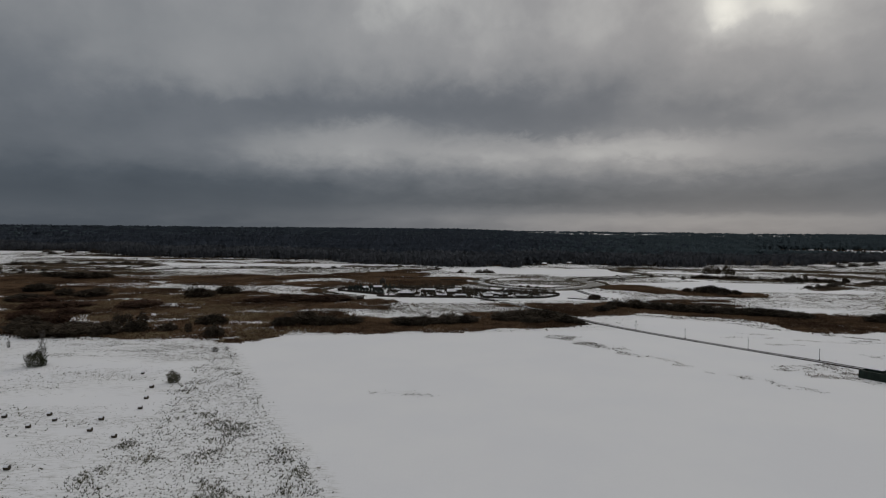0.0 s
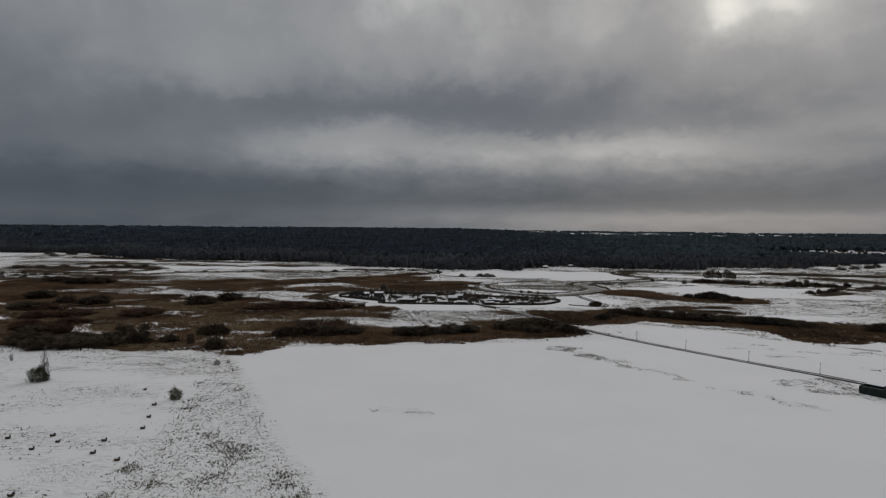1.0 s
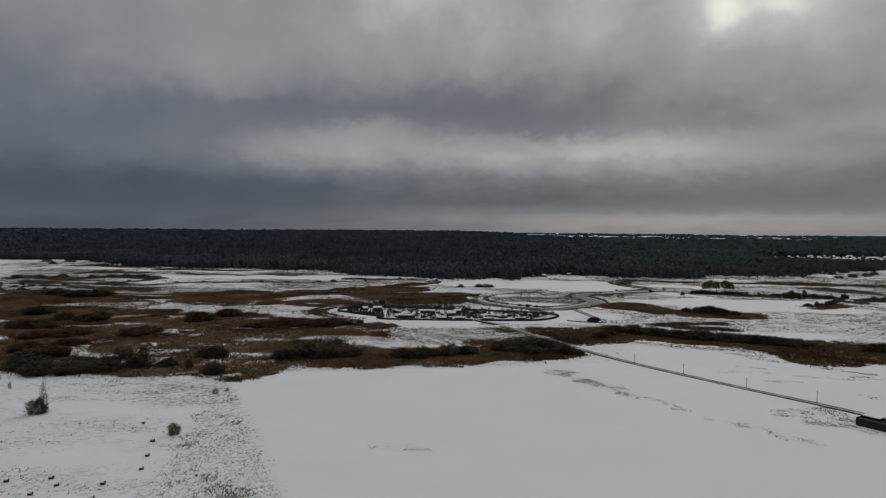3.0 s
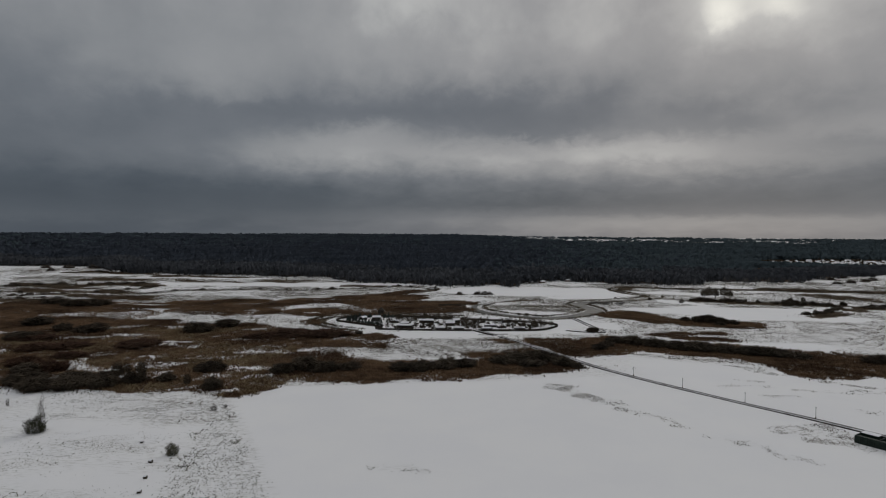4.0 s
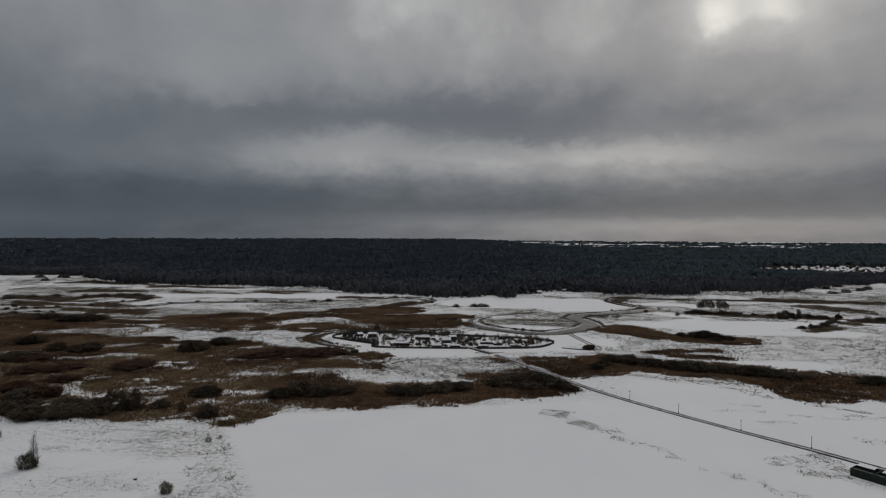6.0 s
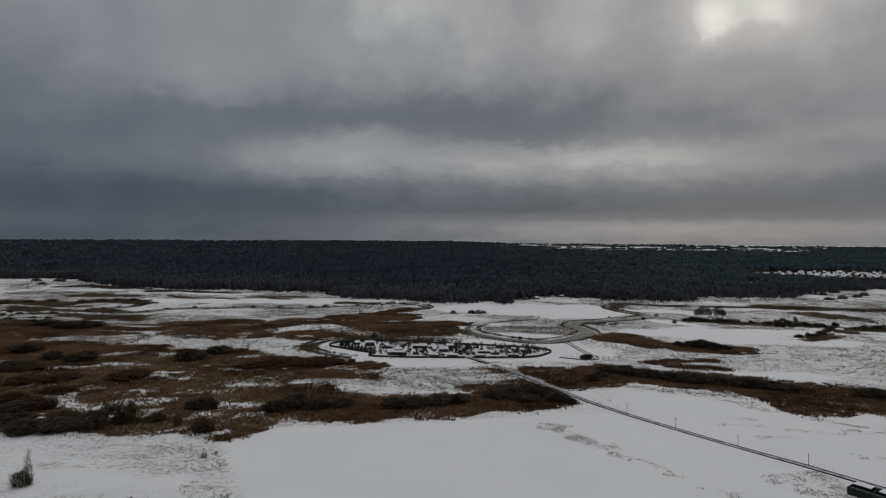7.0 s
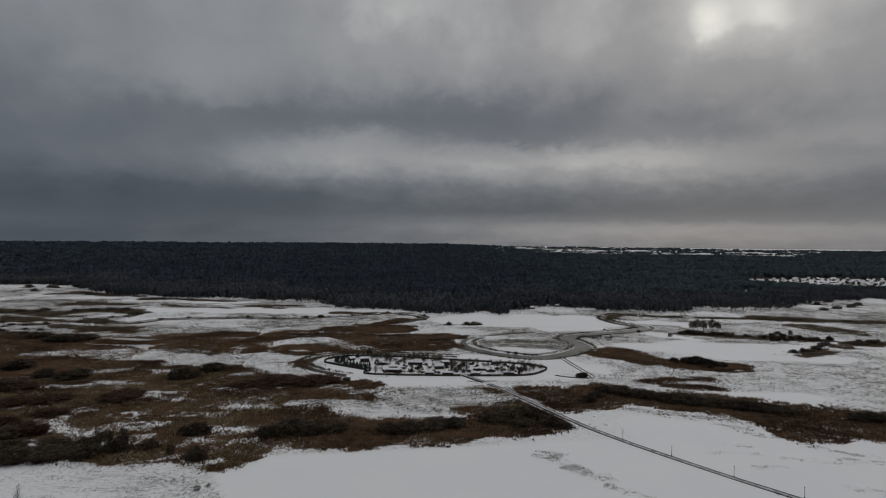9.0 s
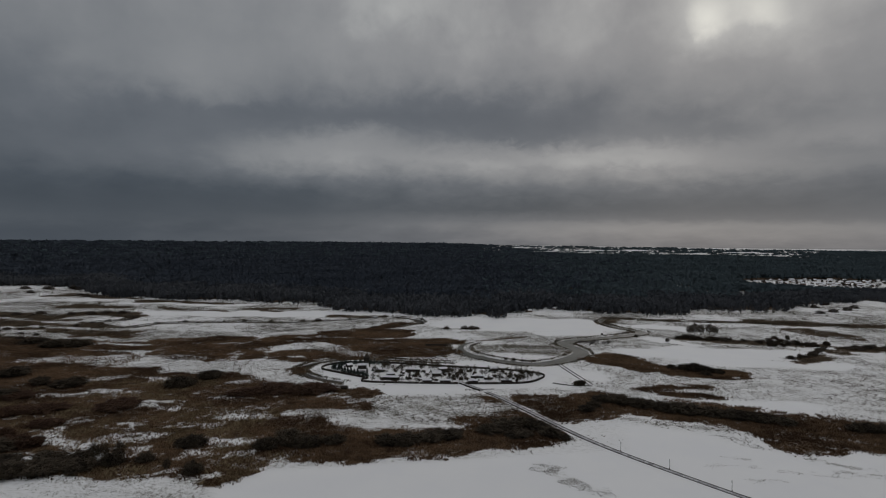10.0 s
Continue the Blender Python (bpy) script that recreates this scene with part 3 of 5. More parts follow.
def in_forest(x, y):
    edge = np.interp(x, FOREST_X, FOREST_Y) + (fbm(x, y, 45, 61) - 0.5) * 22
    wood = y > edge
    village = (((x - 1000) / 255) ** 2 + ((y - 1315) / (190 + 25 * np.sin(x / 40))) ** 2) < 1
    r, az = np.hypot(x, y), np.degrees(np.arctan2(x, y))
    plough = (r > 3200 + 100 * fbm(x, y, 300, 71) + 1500 * (1 - smooth(az, 4, 12)) + 1500 * smooth(az, 31, 37)) & (fbm(x * 0.35, y * 0.9, 60, 73) < 0.545)
    holes = (fbm(x, y, 90, 81) > 0.70) & (r < 1400)
    return wood & ~village & ~plough & ~holes


def water_strip(name, line, half, z, mat, label):
    way = np.gradient(line, axis=0)
    way /= np.linalg.norm(way, axis=1)[:, None]
    side = np.stack([-way[:, 1], way[:, 0]], -1) * np.broadcast_to(half, len(line))[:, None]
    a, b = line + side, line - side
    n = len(line)
    verts = np.concatenate([np.c_[a, np.full(n, z)], np.c_[b, np.full(n, z)]])
    i = np.arange(n - 1)
    tagged(new(name, mesh_from(name, verts, np.stack([i, i + n, i + n + 1, i + 1], -1), mat)), label, "water", kind="structure")


build_ground()
water_strip("water_river", RIVER, np.interp(np.arange(len(RIVER)), (0, 0.55 * len(RIVER), 0.70 * len(RIVER), 0.85 * len(RIVER), len(RIVER)), (8.5, 7.5, 5.5, 3.5, 1.5)), -0.55, WATER, "grey half-frozen river winding through the snow")
water_strip("water_backwater", BACKWATER, 5.0, -0.5, DITCH, "narrow dark backwater between snowy banks")
water_strip("water_oxbow", OXBOW, 5.0, -0.5, DITCH, "thin winding dark stream in the snowy meadow")
water_strip("water_moat", MOAT, 3.5, -0.5, DITCH, "dark curved moat round the stockade")


# ---- reeds, weeds and forest ----
def scatter(rng, x0, y0, x1, y1, per_area, cover, floor=0.12):
    n = int((x1 - x0) * (y1 - y0) * per_area)
    x, y = rng.uniform(x0, x1, n), rng.uniform(y0, y1, n)
    keep = rng.uniform(floor, 1.0, n) < cover(x, y)
    return x[keep], y[keep]


def reed_bed(name, beds_list, area, per_area, high, mat, label, seed):
    rng = np.random.default_rng(seed)
    x, y = scatter(rng, *area, per_area, lambda a, b: reed_cover(a, b, beds_list))
    tall = high * (0.45 + 0.9 * fbm(x, y, 18, seed + 5))
    v, t = blades(rng, x, y, rise(x, y), 3, 0.42, tall, 0.75)
    tagged(new(name, mesh_from(name, v, t, mat)), label, "reeds", kind="stuff")


reed_bed("reed_bed", REEDS_LEFT, (-460, 235, 40, 720), 2.6, 1.0, REED, "rust-brown dry reed bed with snowy gaps", 11)
reed_bed("reed_bed", REEDS_MIDDLE, (-120, 250, 290, 515), 3.2, 1.1, REED, "dense brown reed belt beside the snowy field", 12)
reed_bed("reed_bed", REEDS_FAR, (-560, 480, 600, 930), 0.8, 1.3, REED_GREY, "low brown reeds along the far backwaters", 13)
reed_bed("reed_bed", [*REEDS_STREAM, *REEDS_FAR_LEFT], (-680, 540, -190, 1050), 0.8, 1.3, REED_GREY, "low brown reeds beside the far winding stream", 23)


def pale_cover(x, y):
    straw = np.maximum(smooth(fbm(x, y, 34, 91), 0.46, 0.60), smooth(9 - capsule(x, y, -96, 282, -80, 256), -4, 4))
    return reed_cover(x, y, REEDS_LEFT) * straw


def build_pale_reeds():
    rng = np.random.default_rng(14)
    x, y = scatter(rng, -300, 240, -60, 420, 1.6, pale_cover)
    v, t = blades(rng, x, y, rise(x, y), 3, 0.4, 1.05, 0.75)
    tagged(new("pale_reeds", mesh_from("pale_reeds", v, t, REED_PALE)), "straw-coloured dry reeds among the darker bed", "reeds", kind="stuff")


def build_weeds():
    rng = np.random.default_rng(15)
    x, y = scatter(rng, -125, 70, -15, 232, 5.0, lambda a, b: weed_strip(a, b) * (0.26 + 0.50 * smooth(fbm(a, b, 7, 17, 5), 0.42, 0.74)) * (1 - 0.35 * smooth(b, 160, 215)))
    v, t = blades(rng, x, y, rise(x, y), 4, 0.13, 0.30 + 0.35 * smooth(fbm(x, y, 7, 17, 5), 0.45, 0.75), 0.85)
    tagged(new("weeds", mesh_from("weeds", v, t, WEED)), "dead brown weeds poking through the snow", "weeds", kind="stuff")
    x, y = scatter(rng, -560, 90, 640, 860, 0.55, lambda a, b: (grass_cover(a, b) - 0.1) * smooth(fbm(a, b, 10, 27), 0.36, 0.7))
    v, t = blades(rng, x, y, rise(x, y), 3, 0.26, 0.35, 0.8)
    tagged(new("grass_tufts", mesh_from("grass_tufts", v, t, WEED)), "scattered dead grass tufts in the snow", "grass", kind="stuff")
    x, y = scatter(rng, -190, 90, -62, 212, 3.5, lambda a, b: smooth(-field_line(a, b), 2, 8) * 0.5 * smooth(fbm(a * 0.45 + b * 0.3, b * 1.3 - a * 0.35, 11, 67, 5, 0.7), 0.46, 0.70))
    v, t = blades(rng, x, y, rise(x, y), 2, 0.13, 0.16, 0.8)
    tagged(new("stubble", mesh_from("stubble", v, t, WEED)), "short stubble showing in streaks on the pasture snow", "grass", kind="stuff")
    # rows of dead stalks on the smooth field
    x, y = scatter(rng, -30, 120, 270, 350, 7.0, lambda a, b: streak_cover(a, b) * smooth(fbm(a, b, 5, 87, 5, 0.7), 0.36, 0.62))
    v, t = blades(rng, x, y, rise(x, y), 3, 0.17, 0.26, 0.9)
    tagged(new("field_stalks", mesh_from("field_stalks", v, t, TUSSOCK)), "rows of dead stalks showing on the smooth snowfield", "grass", kind="stuff")
    # rough grass between the pasture and the reed
    x, y = scatter(rng, -235, 205, -70, 258, 1.8, lambda a, b: smooth(-field_line(a, b), 0, 3) * smooth(b, 206, 220) * smooth(fbm(a * 0.5, b * 1.6, 12, 57, 5, 0.7), 0.50, 0.70))
    v, t = blades(rng, x, y, rise(x, y), 3, 0.17, 0.32, 0.8)
    tagged(new("rough_grass", mesh_from("rough_grass", v, t, WEED)), "rough dead grass in streaks on the snow", "grass", kind="stuff")
    # tussocks of the wet meadow: clumps of a metre or so
    x, y = scatter(rng, -800, 290, 660, 1120, 0.22, lambda a, b: (grass_cover(a, b) - 0.12) * 1.2 * smooth(fbm(a * 0.7, b, 22, 29, 6, 0.75), 0.38, 0.58))
    keep = ~in_forest(x, y)
    x, y = np.repeat(x[keep], 3), np.repeat(y[keep], 3)
    x, y = x + rng.normal(0, 0.5, len(x)), y + rng.normal(0, 0.5, len(y))
    v, t = blades(rng, x, y, rise(x, y) - beds(x, y), 2, 0.42, 0.5, 0.7)
    tagged(new("grass_tussocks", mesh_from("grass_tussocks", v, t, TUSSOCK)), "dark dead grass tussocks on the snowy wet meadow", "grass", kind="stuff")


def crowns(rng, x, y, z, high, wide, pieces, spruce, low=0.0):
    """Tree crowns of many loose triangles: pointed for spruce, rounded for bare broadleaves."""
    n = len(x)
    r = lambda v: np.repeat(v, pieces)
    m = n * pieces
    s = rng.uniform(low, 1.0, m)
    turn = rng.uniform(0, 2 * math.pi, m)
    pointed = r(spruce)
    reach = np.where(pointed, 0.08 + 0.92 * (1 - s) ** 0.9, np.sqrt(np.clip(1 - (1.5 * s - 0.62) ** 2, 0.05, 1))) * r(wide)
    reach *= rng.uniform(0.45, 1.05, m)
    base = np.where(pointed, 0.10, 0.28)
    cz = r(z) + r(high) * (base + (1 - base) * s)
    cx, cy = r(x) + reach * np.cos(turn), r(y) + reach * np.sin(turn)
    span = r(wide) * rng.uniform(0.45, 0.95, m) * np.where(pointed, 0.35 + 0.75 * (1 - s), 0.85)
    v = np.empty((m, 3, 3), np.float32)
    tilt = rng.uniform(0, 2 * math.pi, m)
    for c in range(3):
        a = tilt + c * 2.094 + rng.normal(0, 0.3, m)
        drop = np.where(pointed, -0.35, 0.0) * reach * (c == 0)
        v[:, c] = np.stack([cx + span * np.cos(a) * -np.sin(turn), cy + span * np.cos(a) * np.cos(turn), cz + span * np.sin(a) * 0.9 + drop], -1)
    v[:, 0, 0] += np.cos(turn) * span * 0.6
    v[:, 0, 1] += np.sin(turn) * span * 0.6
    v[:, 0, 2] -= span * 0.4
    return v.reshape(-1, 3), np.arange(3 * m).reshape(-1, 3)


def young_wood(x, y):
    """The plantation before the village is lower than the old wood."""
    return 1 - 0.26 * smooth(420 - np.hypot(x - 760, y - 1020), 0, 160)


def build_forest():
    rng = np.random.default_rng(16)
    # the edge of the wood, tree by tree
    n = 64000
    x = rng.uniform(-1250, 1250, n)
    y = np.interp(x, FOREST_X, FOREST_Y) + rng.uniform(-15, 190, n)
    keep = in_forest(x, y) & (np.abs(x) < 0.95 * y) & (rng.uniform(0, 1, n) < 0.33)
    x, y = x[keep], y[keep]
    high = rng.uniform(9, 16, len(x)) * (0.75 + 0.5 * fbm(x, y, 80, 33)) * young_wood(x, y)
    spruce = fbm(x, y, 70, 43) + rng.normal(0, 0.12, len(x)) > 0.50
    wide = np.where(spruce, high * 0.17, high * 0.24)
    v, t = crowns(rng, x, y, rise(x, y), high, wide, 24, spruce)
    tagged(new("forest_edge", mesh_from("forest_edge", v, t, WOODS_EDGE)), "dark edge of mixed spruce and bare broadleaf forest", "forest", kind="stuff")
    # trunks that show at the foot of the edge
    depth = y - np.interp(x, FOREST_X, FOREST_Y)
    near = depth < 60
    v, t = blades(rng, x[near], y[near], rise(x[near], y[near]), 2, 0.7, high[near] * 0.8, 0.03)
    tagged(new("forest_trunks", mesh_from("forest_trunks", v, t, BARK)), "bare dark trunks at the forest edge", "tree trunks", kind="stuff")
    # a few pale birch stems before the edge
    pick = np.flatnonzero(depth < 12)[::3]
    v, t = blades(rng, x[pick], y[pick] - 3, rise(x[pick], y[pick]), 1, 0.5, rng.uniform(6, 11, len(pick)), 0.03)
    tagged(new("birch_stems", mesh_from("birch_stems", v, t, TWIG_GREY)), "pale bare birch stems along the forest edge", "tree trunks", kind="stuff")
    # the wood behind, coarser with distance
    n = 118000
    r = 800 * np.exp(rng.uniform(0, math.log(4750 / 800), n))
    az = rng.uniform(-0.92, 0.92, n)
    x, y = r * np.sin(az), r * np.cos(az)
    keep = in_forest(x, y) & (y > np.interp(x, FOREST_X, FOREST_Y) + 150)
    x, y, r = x[keep], y[keep], r[keep]
    high = rng.uniform(11.5, 15.5, len(x)) * (0.7 + 0.6 * fbm(x, y, 160, 53)) * young_wood(x, y) * (1 - 0.4 * smooth(r, 1800, 3000)) * (1 - 0.55 * smooth(r, 3150, 3300) * smooth(x / y, 0.02, 0.1))
    spruce = fbm(x, y, 150, 63) + rng.normal(0, 0.15, len(x)) > 0.46
    wide = np.maximum(3.0, r * 0.0040) * rng.uniform(0.8, 1.3, len(x)) * (1 - 0.4 * smooth(r, 3150, 3300) * smooth(x / y, 0.02, 0.1))
    # bare mixed wood, its crowns painted paler blue-green for haze, rightward and far off
    hazed = smooth(x / y + 0.25 * (fbm(x, y, 260, 83, 4, 0.65) - 0.5), 0.02, 0.48) + 0.25 * smooth(r, 1600, 3200) > rng.uniform(0.05, 0.95, len(x))
    for name, pick, mat, label in (("forest", ~hazed, WOODS, "dark bare mixed forest reaching to the horizon"), ("pine_forest", hazed, WOODS_HAZED, "forest in a paler blue-green haze tint, reaching to the horizon")):
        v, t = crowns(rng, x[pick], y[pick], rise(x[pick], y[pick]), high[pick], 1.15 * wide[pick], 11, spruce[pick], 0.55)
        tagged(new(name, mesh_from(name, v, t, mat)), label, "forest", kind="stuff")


def build_banks():
    """Sedge along the water's edge."""
    rng = np.random.default_rng(30)
    xs, ys = [], []
    for line, off, count in ((RIVER, 9.3, 5000), (BACKWATER, 5.4, 7000), (OXBOW, 5.2, 9000), (MOAT, 3.9, 5000)):
        way = np.gradient(line, axis=0)
        way /= np.linalg.norm(way, axis=1)[:, None]
        i = rng.integers(0, len(line), count)
        side = rng.choice([-1, 1], count) * (off + np.abs(rng.normal(0, 1.0, count)))
        xs.append(line[i, 0] - way[i, 1] * side + rng.normal(0, 1.2, count))
        ys.append(line[i, 1] + way[i, 0] * side + rng.normal(0, 1.2, count))
    x, y = np.concatenate(xs), np.concatenate(ys)
    keep = rng.uniform(0.3, 0.75, len(x)) < fbm(x, y, 22, 97, 5, 0.7) + 0.06
    x, y = x[keep], y[keep]
    v, t = blades(rng, x, y, rise(x, y) - 0.7 * beds(x, y), 3, 0.5, 1.0, 0.35)
    tagged(new("bank_sedge", mesh_from("bank_sedge", v, t, TUSSOCK)), "dark dead sedge along the river banks", "sedge", kind="stuff")


build_banks()
build_pale_reeds()
build_weeds()
build_forest()


# ---- bushes and trees ----
def twig_dome(rng, count, flat=0.6, low=0.0, thick=0.05, hollow=0.35):
    """Fine twigs that fill a rounded crown one metre in half width and one high."""
    turn, up = rng.uniform(0, 2 * math.pi, count), rng.uniform(0, 1, count)
    ring = np.where(up > 0.38, np.sqrt(np.clip(1 - ((up - 0.38) / 0.62) ** 2, 0, 1)), 0.78 + 0.58 * up) * np.sqrt(rng.uniform(hollow, 1.0, count))
    shift = 50 * rng.random()
    lump = 0.42 + 0.60 * value_noise(turn * 2.2 + shift, up * 3.4, 7) + 0.42 * value_noise(turn * 5.1 + shift, up * 6.0, 9)
    tip = np.stack([np.cos(turn) * ring * lump, np.sin(turn) * ring * lump, low + (1 - low) * up * lump], -1)
    size = rng.uniform(0.12, 0.32, count)
    away = tip * [1, 1, flat] + rng.normal(0, 0.35, (count, 3))
    away /= np.linalg.norm(away, axis=1)[:, None]
    root = tip - away * size[:, None]
    side = np.cross(away, rng.normal(0, 1, (count, 3)))
    side /= np.linalg.norm(side, axis=1)[:, None]
    w = thick * rng.uniform(0.5, 1.6, count)[:, None]
    v = np.stack([root - side * w, root + side * w, tip], 1).reshape(-1, 3)
    v[:, 2] = np.maximum(v[:, 2], 0.01)
    return v, np.arange(3 * count).reshape(-1, 3)


def shrub(name, mat, label, seed, count=5200, thick=0.020, stems=7):
    ob = thing(name, Matrix.Translation((0, -60, -40)), label, "bush")
    rng = np.random.default_rng(seed)
    v, t = twig_dome(rng, count, thick=thick)
    part("twig_crown", mesh_from("twig_crown", v, t, mat), mat, ob)
    bm = bmesh.new()
    for _ in range(stems):
        a, lean = rng.uniform(0, 6.28), rng.uniform(0.15, 0.6)
        rod(bm, (0.12 * math.cos(a), 0.12 * math.sin(a), -0.05), (lean * math.cos(a), lean * math.sin(a), rng.uniform(0.5, 0.8)), 0.03, 0.01, 5)
    part("stem_base", bm, BARK, ob)
    return ob


def bare_tree(name, mat, label, seed, count=1100, spread=0.36):
    """A leafless tree one metre high: tapered trunk, limbs and a thin crown of twigs."""
    ob = thing(name, Matrix.Translation((0, -60, -40)), label, "tree")
    rng = np.random.default_rng(seed)
    bm = bmesh.new()
    rod(bm, (0, 0, -0.02), (0.01, 0.0, 0.45), 0.022, 0.014, 7)
    rod(bm, (0.01, 0, 0.45), (0.0, 0.01, 0.93), 0.014, 0.003, 6)
    part("trunk", bm, BARK, ob)
    bm = bmesh.new()
    for i in range(13):
        a, z = i * 2.4 + rng.uniform(-0.4, 0.4), 0.24 + 0.05 * i
        out = spread * rng.uniform(0.6, 1.0) * (1.0 - 0.55 * abs(z - 0.5))
        rod(bm, (0, 0, z), (out * math.cos(a), out * math.sin(a), min(0.97, z + out * rng.uniform(0.5, 1.1))), 0.008, 0.002, 4)
    part("branching", bm, BARK, ob)
    v, t = twig_dome(rng, count, thick=0.02, hollow=0.1)
    v = v * [spread, spread, 0.72] + [0, 0, 0.27]
    part("crown", mesh_from("crown", v, t, mat), mat, ob)
    return ob


def spruce_tree(name, label, seed):
    """A small spruce one metre high: trunk and whorls of drooping boughs."""
    ob = thing(name, Matrix.Translation((0, -60, -40)), label, "tree")
    rng = np.random.default_rng(seed)
    part("trunk", rod(bmesh.new(), (0, 0, -0.02), (0, 0, 0.9), 0.025, 0.004, 6), BARK, ob)
    v = []
    for i in range(190):
        s, a = rng.uniform(0, 1), rng.uniform(0, 6.283)
        reach, w = (0.04 + 0.27 * (1 - s)) * rng.uniform(0.7, 1.1), 0.03 + 0.05 * (1 - s)
        z = 0.08 + 0.88 * s
        tip = np.array([reach * math.cos(a), reach * math.sin(a), z - 0.06])
        side = np.array([-math.sin(a), math.cos(a), 0]) * w
        v += [(0, 0, z + 0.05), tip + side, tip - side]
    part("crown", mesh_from("crown", np.array(v), np.arange(len(v)).reshape(-1, 3), SPRUCE), SPRUCE, ob)
    return ob


def placed(x, y, wide=1.0, deep=None, high=None, turn=0.0, sink=0.0):
    z = float(rise(np.array([x]), np.array([y]))[0]) - sink
    return Matrix.LocRotScale((x, y, z), Euler((0, 0, turn)), (wide, deep or wide, high or wide))


SCRUB_SPOTS = []


def plant(models, spots, group, rng, jitter=0.12):
    """Copies of the models at rows of x, y, half width, height."""
    for i, (x, y, wide, high) in enumerate(spots):
        f, g = rng.uniform(1 - jitter, 1 + jitter), rng.uniform(1 - jitter, 1 + jitter)
        ob = copy_thing(models[i % len(models)], placed(x, y, wide * f, wide * g, high, rng.uniform(0, 6.28)))
        ob["group"] = group
        if models[0]["category"] == "bush" and wide >= 4:
            SCRUB_SPOTS.append((x, y, wide, high))


def build_plants():
    rng = np.random.default_rng(17)
    dark = [shrub("bush", TWIG, "dense dark leafless bush standing in dry reeds", s) for s in (1, 2, 3)]
    red = [shrub("bush", TWIG_RED, "dark reddish-brown willow bush in the reeds", s) for s in (4, 5)]
    scrub = [shrub("bush", TWIG_DUN, "ragged dun-brown leafless bush in the snow", s, 1100, 0.026) for s in (26, 27, 28)]
    olive = [shrub("bush", TWIG_OLIVE, "olive-grey rounded shrub standing in the snow", 6, 1500)]
    hoar = [shrub("bush", TWIG_HOAR, "hoary grey-green rounded shrub beside the weedy strip", 29, 1800)]
    grey = [shrub("bush", TWIG_GREY, "small grey leafless shrub in the snow", 7, 600, 0.02)]
    tall = [bare_tree("tree", TWIG, "dark leafless tree above the reeds", s) for s in (8, 9)]
    pale = [bare_tree("tree", TWIG_GREY, "slender grey leafless tree", s, 300) for s in (10, 11)]
    fir = [spruce_tree("spruce", "small dark spruce planted inside the stockade", s) for s in (12, 13)]
    # single plants on the near snow
    plant(olive, [(-139.8, 198.2, 3.9, 5.6)], "shrubs on the meadow", rng, 0.05)
    plant(hoar, [(-83.6, 178.4, 2.3, 3.5)], "shrubs on the meadow", rng, 0.05)
    plant(grey, [(-88, 223, 1.6, 2.0), (-85, 227, 1.0, 1.3), (-172, 228, 0.7, 3.0)], "shrubs on the meadow", rng)
    plant(pale, [(-139.6, 200.5, 5.0, 11.5)], "trees on the meadow", rng)
    # bushes in the left reed bed
    plant(dark, [(-168, 400, 11.5, 6.6), (-157, 422, 9.5, 5.6), (-115, 288, 7.5, 4.8), (-101, 254, 5.2, 4.8), (-300, 428, 12, 5.6), (-265, 404, 8, 5), (-243, 399, 11, 5.6), (-341, 541, 16, 5.6), (-371, 555, 14, 5), (-325, 545, 17, 5.6), (-270, 372, 12, 4.5)], "bushes in the reed bed", rng)
    plant(dark, [(-178, 254, 9, 4.6), (-165, 256, 9, 4.2), (-152, 258, 9, 4.8), (-141, 265, 7, 4.6), (-190, 262, 9, 4.6), (-203, 284, 10, 4.4), (-128, 268, 5, 3.4), (-171, 268, 8, 4), (-158, 270, 7, 4)], "bushes along the reed edge", rng)
    plant(red, [(-201, 288, 9, 4.6), (-216, 297, 9, 4.8), (-192, 287, 7, 4.4), (-238, 338, 11, 3.8), (-205, 318, 9, 3), (-222, 345, 12, 3.2), (-185, 352, 14, 3.2), (-262, 372, 14, 3), (-100, 392, 17, 3.6), (-76, 391, 16, 3.6), (-120, 382, 12, 3)], "bushes in the reed bed", rng)
    plant(tall, [(-151, 268, 10, 9), (-147, 269, 9, 8), (-141, 270, 10, 8.8), (-113, 256, 6, 6), (-67, 291, 8, 7.5)], "trees in the reed bed", rng)
    # dark scrub along the field
    plant(dark, [(-78, 285, 8, 4.5), (-68, 291, 9, 6.0), (-58, 288, 8, 4.6), (-47, 292, 6, 3.6), (-19, 291, 7, 3.8), (-10, 292, 9, 4.4), (2, 297, 9, 4.2), (12, 300, 8, 3.6)], "scrub beside the field", rng)
    plant(dark, [(34, 308, 8, 4), (43, 313, 9, 4.6), (53, 318, 9, 5.0), (60, 313, 8, 4.6), (65, 304, 7, 4), (48, 302, 8, 3.4), (71, 298, 4, 2.6)], "scrub beside the field", rng)
    plant(dark, [(112, 366, 8, 4), (122, 362, 9, 5), (133, 355, 10, 5), (145, 348, 10, 4.6), (156, 343, 10, 4.6), (168, 338, 10, 4.6), (180, 333, 10, 4.6), (191, 328, 9, 4.2), (202, 322, 8, 3.6)], "dark willow scrub belt", rng)
    plant(dark, [(234, 310, 6, 4.5), (241, 309, 6, 4.5), (249, 308, 7, 4.5), (103, 355, 5, 3.4), (96, 346, 6, 3)], "dark willow scrub belt", rng)
    plant(dark, [(204, 454, 6, 5.0), (211, 450, 7, 6.0), (218, 446, 6, 5.0), (196, 460, 5, 3.4), (226, 443, 5, 3.4), (213, 438, 5, 3)], "bushes on the reed island", rng)
